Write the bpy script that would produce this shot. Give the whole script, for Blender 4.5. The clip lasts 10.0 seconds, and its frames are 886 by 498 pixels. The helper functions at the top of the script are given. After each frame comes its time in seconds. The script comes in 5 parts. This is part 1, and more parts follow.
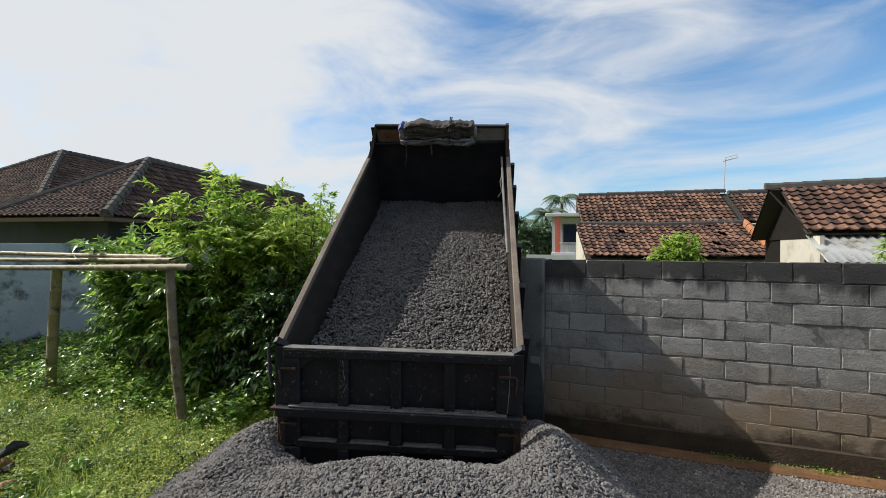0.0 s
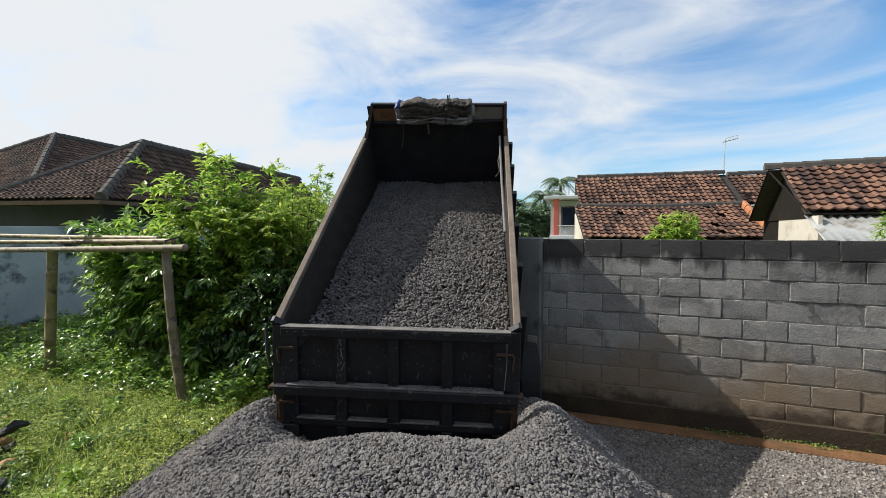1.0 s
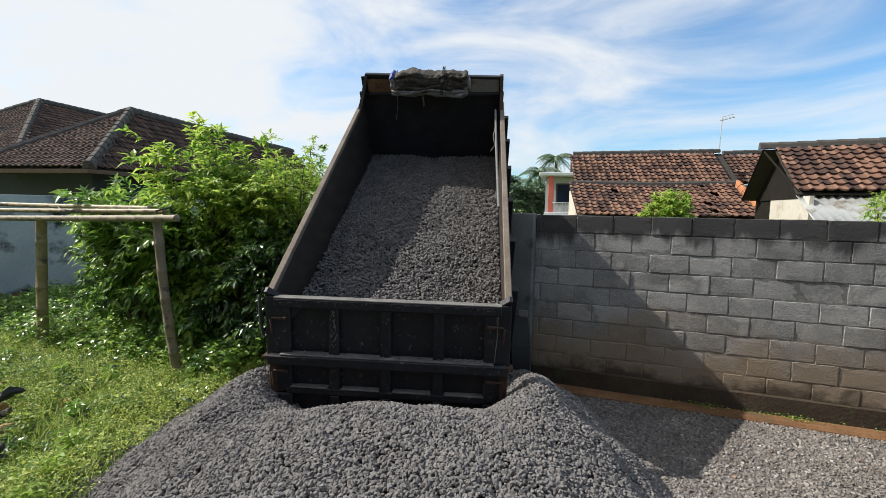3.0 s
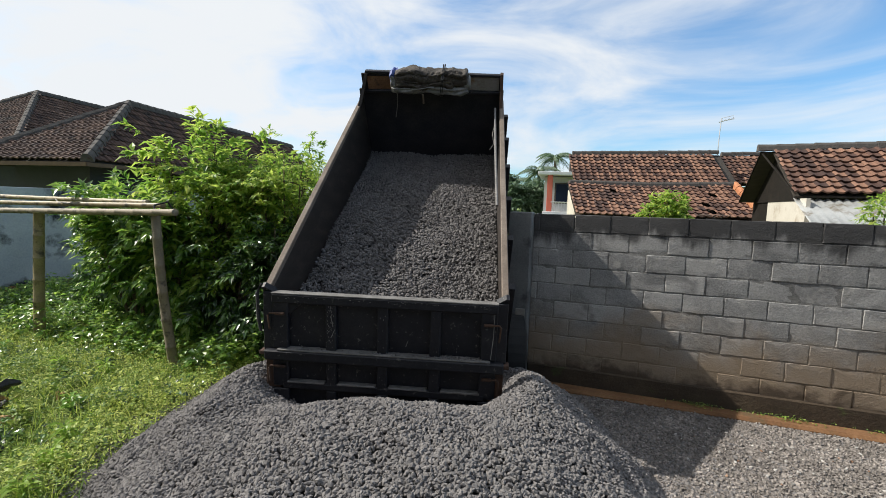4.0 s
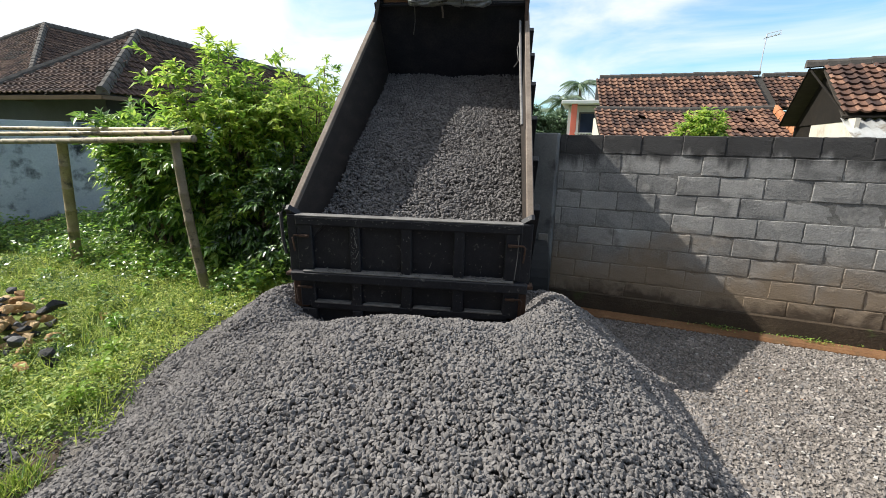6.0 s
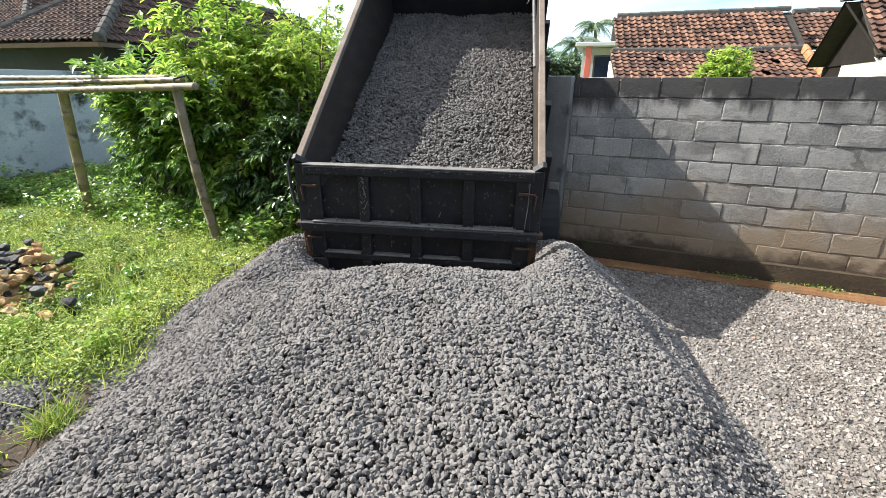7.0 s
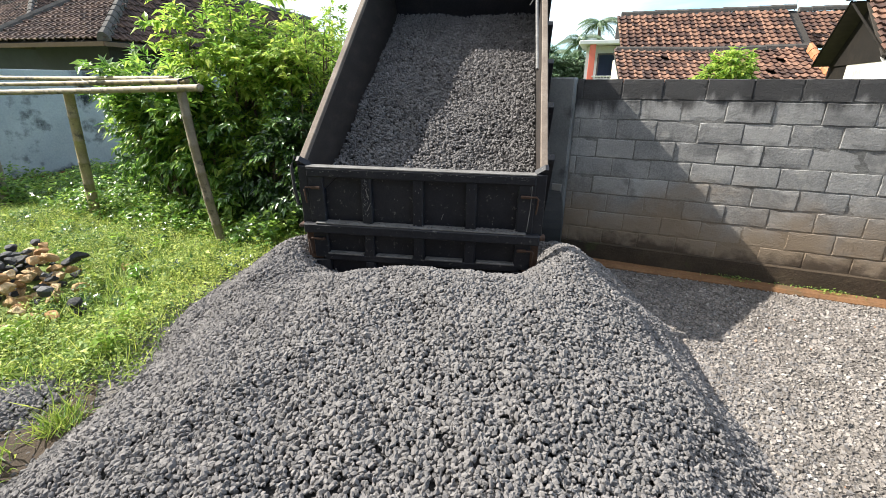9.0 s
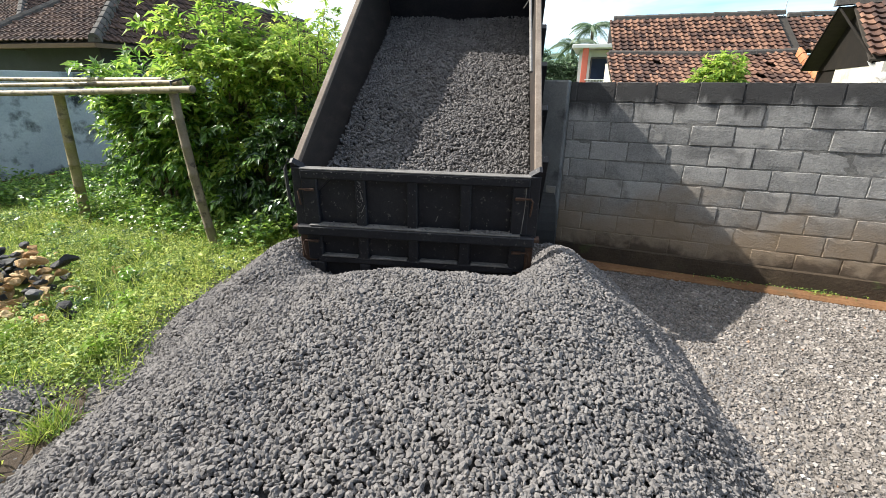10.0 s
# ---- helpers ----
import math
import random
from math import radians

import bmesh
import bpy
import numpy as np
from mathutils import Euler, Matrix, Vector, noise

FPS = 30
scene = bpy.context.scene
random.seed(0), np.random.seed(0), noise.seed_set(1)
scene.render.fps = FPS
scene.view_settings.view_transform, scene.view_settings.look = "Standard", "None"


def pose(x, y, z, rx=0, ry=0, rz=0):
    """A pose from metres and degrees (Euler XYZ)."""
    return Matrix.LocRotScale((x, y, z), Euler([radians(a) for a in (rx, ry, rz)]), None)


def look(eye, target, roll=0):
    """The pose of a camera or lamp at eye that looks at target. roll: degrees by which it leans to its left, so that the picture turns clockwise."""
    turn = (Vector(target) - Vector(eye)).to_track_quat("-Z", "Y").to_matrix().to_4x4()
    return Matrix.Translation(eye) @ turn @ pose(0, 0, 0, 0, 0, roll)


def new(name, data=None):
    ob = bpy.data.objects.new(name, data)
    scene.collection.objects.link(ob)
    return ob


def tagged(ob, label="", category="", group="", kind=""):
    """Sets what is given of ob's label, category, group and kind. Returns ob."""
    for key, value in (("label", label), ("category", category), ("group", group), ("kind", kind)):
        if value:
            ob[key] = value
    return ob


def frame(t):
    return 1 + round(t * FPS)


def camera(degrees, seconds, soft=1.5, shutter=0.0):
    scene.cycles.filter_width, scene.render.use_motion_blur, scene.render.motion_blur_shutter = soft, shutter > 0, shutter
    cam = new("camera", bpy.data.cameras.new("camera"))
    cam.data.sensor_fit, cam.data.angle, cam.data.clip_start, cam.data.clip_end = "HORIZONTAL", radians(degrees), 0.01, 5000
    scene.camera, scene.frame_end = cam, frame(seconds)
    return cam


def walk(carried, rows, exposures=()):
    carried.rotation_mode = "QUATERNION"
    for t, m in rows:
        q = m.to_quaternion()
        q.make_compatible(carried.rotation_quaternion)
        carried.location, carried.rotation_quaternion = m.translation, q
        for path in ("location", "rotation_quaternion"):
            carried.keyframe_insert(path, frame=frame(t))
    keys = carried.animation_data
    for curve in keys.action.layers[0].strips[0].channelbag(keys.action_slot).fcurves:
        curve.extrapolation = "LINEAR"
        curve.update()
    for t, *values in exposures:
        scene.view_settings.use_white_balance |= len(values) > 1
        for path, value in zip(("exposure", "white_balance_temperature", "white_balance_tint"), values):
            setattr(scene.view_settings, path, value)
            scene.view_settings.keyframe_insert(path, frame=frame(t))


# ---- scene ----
cam = camera(90.9, 10.0, soft=0.8)
PATH = [
    (0, (0.299, -0.128, 2.046), (-0.399, 1.747, 2.033), 0.2),
    (0.5, (0.295, -0.113, 2.016), (-0.4, 1.761, 1.976), 0.1),
    (1, (0.304, -0.103, 2.002), (-0.387, 1.772, 1.915), -0.0),
    (1.5, (0.312, -0.102, 1.994), (-0.372, 1.772, 1.85), -0.2),
    (2, (0.313, -0.107, 1.993), (-0.363, 1.766, 1.815), -0.1),
    (2.5, (0.313, -0.107, 1.988), (-0.356, 1.768, 1.798), 0.3),
    (4, (0.322, -0.124, 1.988), (-0.331, 1.755, 1.78), 1.6),
    (4.5, (0.309, -0.12, 1.968), (-0.344, 1.758, 1.75), 1.4),
    (5, (0.28, -0.112, 1.901), (-0.385, 1.75, 1.599), 1.2),
    (5.5, (0.285, -0.108, 1.872), (-0.411, 1.727, 1.489), 0.9),
    (7, (0.267, -0.099, 1.826), (-0.451, 1.63, 1.124), 0.2),
    (7.5, (0.28, -0.093, 1.841), (-0.445, 1.619, 1.103), -0.0),
    (8, (0.277, -0.1, 1.852), (-0.456, 1.606, 1.109), -0.1),
    (8.5, (0.274, -0.101, 1.865), (-0.46, 1.609, 1.132), 0.0),
    (9, (0.272, -0.101, 1.863), (-0.457, 1.62, 1.152), 0.2),
    (9.5, (0.269, -0.101, 1.86), (-0.449, 1.629, 1.159), 0.3),
    (10, (0.269, -0.1, 1.856), (-0.437, 1.635, 1.157), 0.4),
]
walk(cam, [(t, look(eye, target, roll)) for t, eye, target, roll in PATH],
     [(0.0, 0.2), (1.0, 0.34), (2.5, 0.4), (4.5, 0.4), (5.5, 0.49), (7.0, 1.33), (7.5, 1.46), (8.5, 1.36), (9.0, 1.27), (10.0, 1.12)])

# ---- light ----
SUN_TRAVEL = Vector((1.1, 0.2, -1.0)).normalized()
scene.view_settings.exposure = 0.0
world = bpy.data.worlds.new("sky")
scene.world = world
world.use_nodes = True
wn, wl = world.node_tree.nodes, world.node_tree.links
wn.clear()


def wnode(kind, **values):
    n = wn.new(kind)
    for k, v in values.items():
        n.inputs[k].default_value = v
    return n


sky = wn.new("ShaderNodeTexSky")
sky.sky_type = "NISHITA"
sky.sun_disc = False
sky.sun_elevation = math.asin(-SUN_TRAVEL.z)
sky.sun_rotation = math.atan2(-SUN_TRAVEL.x, -SUN_TRAVEL.y)
sky.air_density, sky.dust_density, sky.ozone_density = 1.0, 1.2, 2.5
tc = wn.new("ShaderNodeTexCoord")
# thin streaked cloud, denser haze round the sun
mp = wn.new("ShaderNodeMapping")
mp.inputs["Rotation"].default_value = (0.25, 0.35, 0.5)
mp.inputs["Scale"].default_value = (1.6, 2.6, 5.5)
wl.new(tc.outputs["Generated"], mp.inputs["Vector"])
n1 = wnode("ShaderNodeTexNoise", Scale=1.5, Detail=9.0, Roughness=0.56, Distortion=0.7)
wl.new(mp.outputs["Vector"], n1.inputs["Vector"])
dot = wn.new("ShaderNodeVectorMath")
dot.operation = "DOT_PRODUCT"
dot.inputs[1].default_value = -SUN_TRAVEL
wl.new(tc.outputs["Generated"], dot.inputs[0])
haze = wn.new("ShaderNodeMapRange")
haze.inputs["From Min"].default_value, haze.inputs["From Max"].default_value = -0.15, 0.95
haze.inputs["To Min"].default_value, haze.inputs["To Max"].default_value = 0.0, 0.43
wl.new(dot.outputs["Value"], haze.inputs["Value"])
add = wn.new("ShaderNodeMath")
wl.new(n1.outputs["Fac"], add.inputs[0])
wl.new(haze.outputs["Result"], add.inputs[1])
ramp = wn.new("ShaderNodeValToRGB")
ramp.color_ramp.interpolation = "EASE"
ramp.color_ramp.elements[0].position, ramp.color_ramp.elements[1].position = 0.38, 0.84
wl.new(add.outputs[0], ramp.inputs["Fac"])
cm = wn.new("ShaderNodeMix")
cm.data_type = "RGBA"
cm.inputs[7].default_value = (7.7, 8.0, 8.3, 1)
wl.new(ramp.outputs["Color"], cm.inputs[0])
tint = wn.new("ShaderNodeMix")
tint.data_type, tint.blend_type = "RGBA", "MULTIPLY"
tint.inputs[0].default_value = 1.0
tint.inputs[7].default_value = (1.1, 1.55, 1.75, 1)
wl.new(sky.outputs["Color"], tint.inputs[6])
wl.new(tint.outputs[2], cm.inputs[6])
bg = wnode("ShaderNodeBackground", Strength=0.085)
wl.new(cm.outputs[2], bg.inputs["Color"])
wo = wn.new("ShaderNodeOutputWorld")
wl.new(bg.outputs[0], wo.inputs["Surface"])

sun_data = bpy.data.lights.new("sun", "SUN")
sun_data.energy, sun_data.angle, sun_data.color = 5.0, radians(0.6), (1.0, 0.95, 0.86)
sun = new("sun", sun_data)
sun.matrix_world = Matrix.Translation((-12, 0, 12)) @ SUN_TRAVEL.to_track_quat("-Z", "Y").to_matrix().to_4x4()


# ---- materials ----
def material(name, ramp, scale=8.0, fine=60.0, rough=0.8, bump=0.3, bump_scale=40.0, metal=0.0, stain=None, stain_scale=1.2, stain_at=0.55,
             per_object=0.0, per_island=0.0, stretch=(1, 1, 1), translucent=0.0, bump_dist=0.01, spec=0.5):
    """Two scales of colour variation, an optional stain with a soft edge, and a fine relief."""
    m = bpy.data.materials.new(name)
    m.use_nodes = True
    nt = m.node_tree
    nodes, links = nt.nodes, nt.links
    b = nodes["Principled BSDF"]
    co = nodes.new("ShaderNodeTexCoord")
    mapping = nodes.new("ShaderNodeMapping")
    mapping.inputs["Scale"].default_value = stretch
    links.new(co.outputs["Object"], mapping.inputs["Vector"])

    def noise_tex(s, detail=4.0, rough_=0.6):
        n = nodes.new("ShaderNodeTexNoise")
        n.inputs["Scale"].default_value, n.inputs["Detail"].default_value, n.inputs["Roughness"].default_value = s, detail, rough_
        links.new(mapping.outputs["Vector"], n.inputs["Vector"])
        return n.outputs["Fac"]

    def math_node(op, a, c):
        n = nodes.new("ShaderNodeMath")
        n.operation = op
        for i, v in enumerate((a, c)):
            if isinstance(v, (int, float)):
                n.inputs[i].default_value = v
            else:
                links.new(v, n.inputs[i])
        return n.outputs[0]

    fac = math_node("ADD", math_node("MULTIPLY", noise_tex(scale), 0.6), math_node("MULTIPLY", noise_tex(fine), 0.4))
    if per_object:
        oi = nodes.new("ShaderNodeObjectInfo")
        fac = math_node("ADD", fac, math_node("MULTIPLY", math_node("SUBTRACT", oi.outputs["Random"], 0.5), per_object))
    if per_island:
        ge = nodes.new("ShaderNodeNewGeometry")
        fac = math_node("ADD", fac, math_node("MULTIPLY", math_node("SUBTRACT", ge.outputs["Random Per Island"], 0.5), per_island))
    cr = nodes.new("ShaderNodeValToRGB")
    els = cr.color_ramp.elements
    while len(els) < len(ramp):
        els.new(0.5)
    for i, c in enumerate(ramp):
        els[i].position = 0.25 + 0.5 * i / max(1, len(ramp) - 1)
        els[i].color = (*c, 1)
    links.new(fac, cr.inputs["Fac"])
    col = cr.outputs["Color"]
    if stain:
        sr = nodes.new("ShaderNodeValToRGB")
        sr.color_ramp.elements[0].position, sr.color_ramp.elements[1].position = stain_at, stain_at + 0.12
        links.new(noise_tex(stain_scale, 6.0, 0.65), sr.inputs["Fac"])
        mx = nodes.new("ShaderNodeMix")
        mx.data_type = "RGBA"
        mx.inputs[7].default_value = (*stain, 1)
        links.new(sr.outputs["Color"], mx.inputs[0])
        links.new(col, mx.inputs[6])
        col = mx.outputs[2]
    links.new(col, b.inputs["Base Color"])
    b.inputs["Roughness"].default_value, b.inputs["Metallic"].default_value = rough, metal
    b.inputs["Specular IOR Level"].default_value = spec
    if bump:
        bp = nodes.new("ShaderNodeBump")
        bp.inputs["Strength"].default_value, bp.inputs["Distance"].default_value = bump, bump_dist
        links.new(noise_tex(bump_scale, 6.0, 0.65), bp.inputs["Height"])
        links.new(bp.outputs["Normal"], b.inputs["Normal"])
    if translucent:
        tr = nodes.new("ShaderNodeBsdfTranslucent")
        links.new(col, tr.inputs["Color"])
        ms = nodes.new("ShaderNodeMixShader")
        ms.inputs[0].default_value = translucent
        links.new(b.outputs[0], ms.inputs[1])
        links.new(tr.outputs[0], ms.inputs[2])
        links.new(ms.outputs[0], nodes["Material Output"].inputs["Surface"])
    return m


M_PILE = material("crushed_basalt", [(0.108, 0.103, 0.103), (0.158, 0.15, 0.148), (0.215, 0.203, 0.197)], 6, 90, 0.92, 0.5, 120, per_island=0.3, bump_dist=0.004, spec=0.2)
# darker than the stones: the shade between them is put into this colour
M_GAPSHADE = material("stone_gap_shade", [(0.03, 0.029, 0.029), (0.065, 0.062, 0.061)], 20, 90, 0.9, 1.0, 50, bump_dist=0.02)
M_YARD = material("yard_chippings", [(0.09, 0.08, 0.073), (0.19, 0.171, 0.157), (0.36, 0.326, 0.298)], 3, 70, 0.9, 0.4, 100, per_island=0.32, bump_dist=0.004, spec=0.2)
M_FLAKE = material("pale_flake", [(0.2, 0.19, 0.18), (0.32, 0.305, 0.285), (0.48, 0.46, 0.43)], 8, 70, 0.9, 0.4, 90, per_island=0.5, bump_dist=0.004)
M_BRICKBIT = material("dusty_brick_bit", [(0.2, 0.11, 0.07), (0.28, 0.17, 0.11), (0.36, 0.25, 0.18)], 8, 70, 0.9, 0.4, 90, per_island=0.5, bump_dist=0.004)
M_GROUND = material("yard_ground", [(0.05, 0.043, 0.038), (0.18, 0.163, 0.147), (0.36, 0.33, 0.3)], 40, 170, 0.95, 1.0, 90, bump_dist=0.03)
M_SOIL = material("damp_soil", [(0.022, 0.015, 0.010), (0.05, 0.034, 0.022), (0.09, 0.064, 0.042)], 4, 50, 0.95, 0.8, 40, bump_dist=0.02)


def block_material(name, ramp, wear):
    """Cement grey, with blotches that run across the joints, black mould along the coping and earth splashed up the foot."""
    m = bpy.data.materials.new(name)
    m.use_nodes = True
    nodes, links = m.node_tree.nodes, m.node_tree.links
    b = nodes["Principled BSDF"]
    geo = nodes.new("ShaderNodeNewGeometry")
    sep = nodes.new("ShaderNodeSeparateXYZ")
    links.new(geo.outputs["Position"], sep.inputs[0])
    oi = nodes.new("ShaderNodeObjectInfo")

    def tex(s, detail=6.0, dist=0.0, stretch=(1, 1, 1)):
        mp_ = nodes.new("ShaderNodeMapping")
        mp_.inputs["Scale"].default_value = stretch
        links.new(geo.outputs["Position"], mp_.inputs["Vector"])
        n = nodes.new("ShaderNodeTexNoise")
        n.inputs["Scale"].default_value, n.inputs["Detail"].default_value, n.inputs["Roughness"].default_value, n.inputs["Distortion"].default_value = s, detail, 0.62, dist
        links.new(mp_.outputs["Vector"], n.inputs["Vector"])
        return n.outputs["Fac"]

    def calc(op, a_, c_):
        n = nodes.new("ShaderNodeMath")
        n.operation = op
        for i, v in enumerate((a_, c_)):
            if isinstance(v, (int, float)):
                n.inputs[i].default_value = v
            else:
                links.new(v, n.inputs[i])
        return n.outputs[0]

    def span(v, lo, hi):
        n = nodes.new("ShaderNodeMapRange")
        n.interpolation_type = "SMOOTHSTEP"
        n.inputs["From Min"].default_value, n.inputs["From Max"].default_value = lo, hi
        links.new(v, n.inputs["Value"])
        return n.outputs["Result"]

    def blend(fac, col, over):
        n = nodes.new("ShaderNodeMix")
        n.data_type = "RGBA"
        n.inputs[7].default_value = (*over, 1)
        links.new(fac, n.inputs[0])
        links.new(col, n.inputs[6])
        return n.outputs[2]

    fac = calc("ADD", calc("MULTIPLY", tex(2.6), 0.5), calc("MULTIPLY", tex(70, 4.0), 0.5))
    fac = calc("ADD", fac, calc("MULTIPLY", calc("SUBTRACT", oi.outputs["Random"], 0.5), 0.2))
    cr = nodes.new("ShaderNodeValToRGB")
    cr.color_ramp.elements.new(0.5)
    for e, p_, c in zip(cr.color_ramp.elements, (0.3, 0.5, 0.72), ramp):
        e.position, e.color = p_, (*c, 1)
    links.new(fac, cr.inputs["Fac"])
    col = cr.outputs["Color"]
    col = blend(calc("MULTIPLY", span(tex(2.1, 7.0, 0.6), 0.5, 0.68), 0.6 * wear), col, (0.075, 0.075, 0.078))
    col = blend(calc("MULTIPLY", span(tex(5.5, 7.0, 0.3), 0.56, 0.66), 0.5 * wear), col, (0.36, 0.35, 0.325))
    foot = calc("ADD", calc("MULTIPLY", sep.outputs["Z"], -1.0), calc("MULTIPLY", tex(1.7, 6.0, 0.5), 1.1))
    col = blend(calc("MULTIPLY", span(foot, -0.5, 0.15), 0.85), col, (0.235, 0.17, 0.108))
    wet = calc("ADD", calc("MULTIPLY", sep.outputs["Z"], -1.0), calc("MULTIPLY", tex(3.0, 6.0, 0.4), 0.7))
    col = blend(calc("MULTIPLY", span(wet, -0.02, 0.16), 0.85), col, (0.045, 0.03, 0.019))
    cope = calc("ADD", sep.outputs["Z"], calc("MULTIPLY", tex(2.4, 6.0, 0.4, (1.6, 1, 0.5)), 0.55))
    col = blend(calc("MULTIPLY", span(cope, 1.87, 2.02), 0.9), col, (0.032, 0.031, 0.032))
    links.new(col, b.inputs["Base Color"])
    b.inputs["Roughness"].default_value = 0.93
    bp = nodes.new("ShaderNodeBump")
    bp.inputs["Strength"].default_value, bp.inputs["Distance"].default_value = 0.8, 0.006
    links.new(calc("ADD", tex(55, 6.0), calc("MULTIPLY", tex(14, 5.0), 0.4)), bp.inputs["Height"])
    links.new(bp.outputs["Normal"], b.inputs["Normal"])
    return m


M_BLOCK = block_material("concrete_block", [(0.15, 0.15, 0.15), (0.27, 0.267, 0.26), (0.39, 0.382, 0.367)], 1.0)
M_MORTAR = block_material("mortar", [(0.12, 0.118, 0.112), (0.215, 0.21, 0.2), (0.31, 0.3, 0.282)], 0.8)
M_CURB = material("rust_stained_footing", [(0.07, 0.032, 0.013), (0.18, 0.088, 0.036), (0.3, 0.17, 0.085)], 2.5, 50, 0.9, 0.8, 30, stain=(0.07, 0.06, 0.03), stain_scale=1.5, bump_dist=0.01)
M_PLINTH = material("wet_plinth", [(0.025, 0.017, 0.010), (0.05, 0.034, 0.02), (0.09, 0.065, 0.04)], 3, 60, 0.9, 0.9, 30, stain=(0.06, 0.08, 0.02), stain_scale=2.5, stain_at=0.6, bump_dist=0.012)
M_PILLAR = material("concrete_pillar", [(0.085, 0.088, 0.088), (0.15, 0.153, 0.15), (0.22, 0.22, 0.212)], 3, 60, 0.9, 0.6, 40, stain=(0.06, 0.06, 0.06), stain_scale=3.5, stain_at=0.52, bump_dist=0.006)
M_STEEL = material("black_painted_steel", [(0.006, 0.0065, 0.0095), (0.013, 0.014, 0.019), (0.03, 0.0305, 0.034)], 5, 80, 0.5, 0.4, 30, stain=(0.15, 0.14, 0.13), stain_scale=26, stain_at=0.615, bump_dist=0.004, spec=0.3)
# serves worn steel and chips, and painted light on gate ledges and rod edge
M_EDGE = material("dust_worn_lit_steel", [(0.06, 0.058, 0.055), (0.14, 0.135, 0.13), (0.25, 0.24, 0.23)], 9, 60, 0.6, 0.4, 60, bump_dist=0.004)
M_RUST = material("rusted_steel", [(0.02, 0.012, 0.009), (0.055, 0.029, 0.018), (0.13, 0.065, 0.034)], 10, 70, 0.85, 0.6, 60, bump_dist=0.004)
M_BEDSIDE = material("scuffed_bed_steel", [(0.009, 0.0068, 0.0055), (0.022, 0.016, 0.013), (0.055, 0.042, 0.034)], 3, 50, 0.7, 0.3, 40, stain=(0.045, 0.032, 0.026), stain_scale=3.5, stretch=(1, 1, 3), bump_dist=0.004)
M_RAIL = material("weathered_rail", [(0.07, 0.053, 0.041), (0.15, 0.118, 0.093), (0.25, 0.21, 0.172)], 4, 60, 0.8, 0.4, 50, bump_dist=0.004)
M_HEAD = material("dark_bed_steel", [(0.014, 0.014, 0.018), (0.026, 0.026, 0.031), (0.05, 0.046, 0.046)], 4, 50, 0.8, 0.3, 30, bump_dist=0.004, spec=0.2)
M_LIP = material("grey_worn_sheet", [(0.14, 0.12, 0.10), (0.22, 0.205, 0.19), (0.32, 0.31, 0.30)], 3, 40, 0.55, 0.2, 40, stain=(0.16, 0.075, 0.03), stain_scale=2.4, bump_dist=0.003)
M_RUSTPLATE = material("ochre_rust_plate", [(0.07, 0.035, 0.018), (0.17, 0.085, 0.04), (0.3, 0.17, 0.09)], 6, 60, 0.85, 0.4, 50, stain=(0.03, 0.022, 0.018), stain_scale=5, stain_at=0.58, bump_dist=0.004)
M_TARP = material("dusty_tarpaulin", [(0.016, 0.013, 0.010), (0.04, 0.032, 0.025), (0.085, 0.068, 0.052)], 5, 60, 0.75, 1.0, 11, bump_dist=0.05)
M_TARPGREY = material("grey_tarp_lining", [(0.06, 0.06, 0.063), (0.15, 0.148, 0.145), (0.30, 0.29, 0.28)], 6, 60, 0.6, 0.6, 16, bump_dist=0.015)
M_TARPBLUE = material("blue_tarp_corner", [(0.02, 0.04, 0.16), (0.04, 0.08, 0.3)], 6, 60, 0.6, 0.4, 20)
M_RUBBER = material("rubber", [(0.015, 0.015, 0.015), (0.03, 0.03, 0.03)], 8, 60, 0.85, 0.3, 40)
M_BAMBOO = material("dry_bamboo", [(0.16, 0.125, 0.065), (0.28, 0.225, 0.12), (0.40, 0.34, 0.21)], 5, 70, 0.55, 0.25, 50, stain=(0.075, 0.06, 0.042), stain_scale=7, stain_at=0.52, per_object=0.3, bump_dist=0.003)
M_BAMBOOOLD = material("grey_old_bamboo", [(0.10, 0.082, 0.058), (0.19, 0.158, 0.11), (0.29, 0.245, 0.165)], 5, 70, 0.65, 0.35, 50, stain=(0.035, 0.028, 0.022), stain_scale=8, stain_at=0.53, per_object=0.3, bump_dist=0.003)
M_WHITEWALL = material("mouldy_whitewash", [(0.26, 0.29, 0.31), (0.38, 0.41, 0.42), (0.5, 0.53, 0.53)], 1.5, 30, 0.9, 0.4, 25, stain=(0.015, 0.02, 0.02), stain_scale=1.3, stain_at=0.52, bump_dist=0.008)
# eave shade is put into this plaster's near-black colour
M_GREENWALL = material("eave_shaded_plaster", [(0.02, 0.024, 0.02), (0.045, 0.05, 0.042)], 2, 40, 0.9, 0.4, 30, stain=(0.04, 0.04, 0.04), stain_scale=1.5)
M_CREAM = material("cream_plaster", [(0.36, 0.33, 0.28), (0.46, 0.43, 0.37), (0.54, 0.51, 0.45)], 1.5, 40, 0.9, 0.3, 30, stain=(0.3, 0.25, 0.19), stain_scale=1.6)
M_TILE = material("clay_roof_tile", [(0.04, 0.019, 0.014), (0.09, 0.042, 0.027), (0.19, 0.1, 0.064)], 3, 50, 0.85, 0.4, 40, stain=(0.05, 0.035, 0.029), stain_scale=2.6, stain_at=0.55, per_object=0.7, per_island=0.7, bump_dist=0.006)
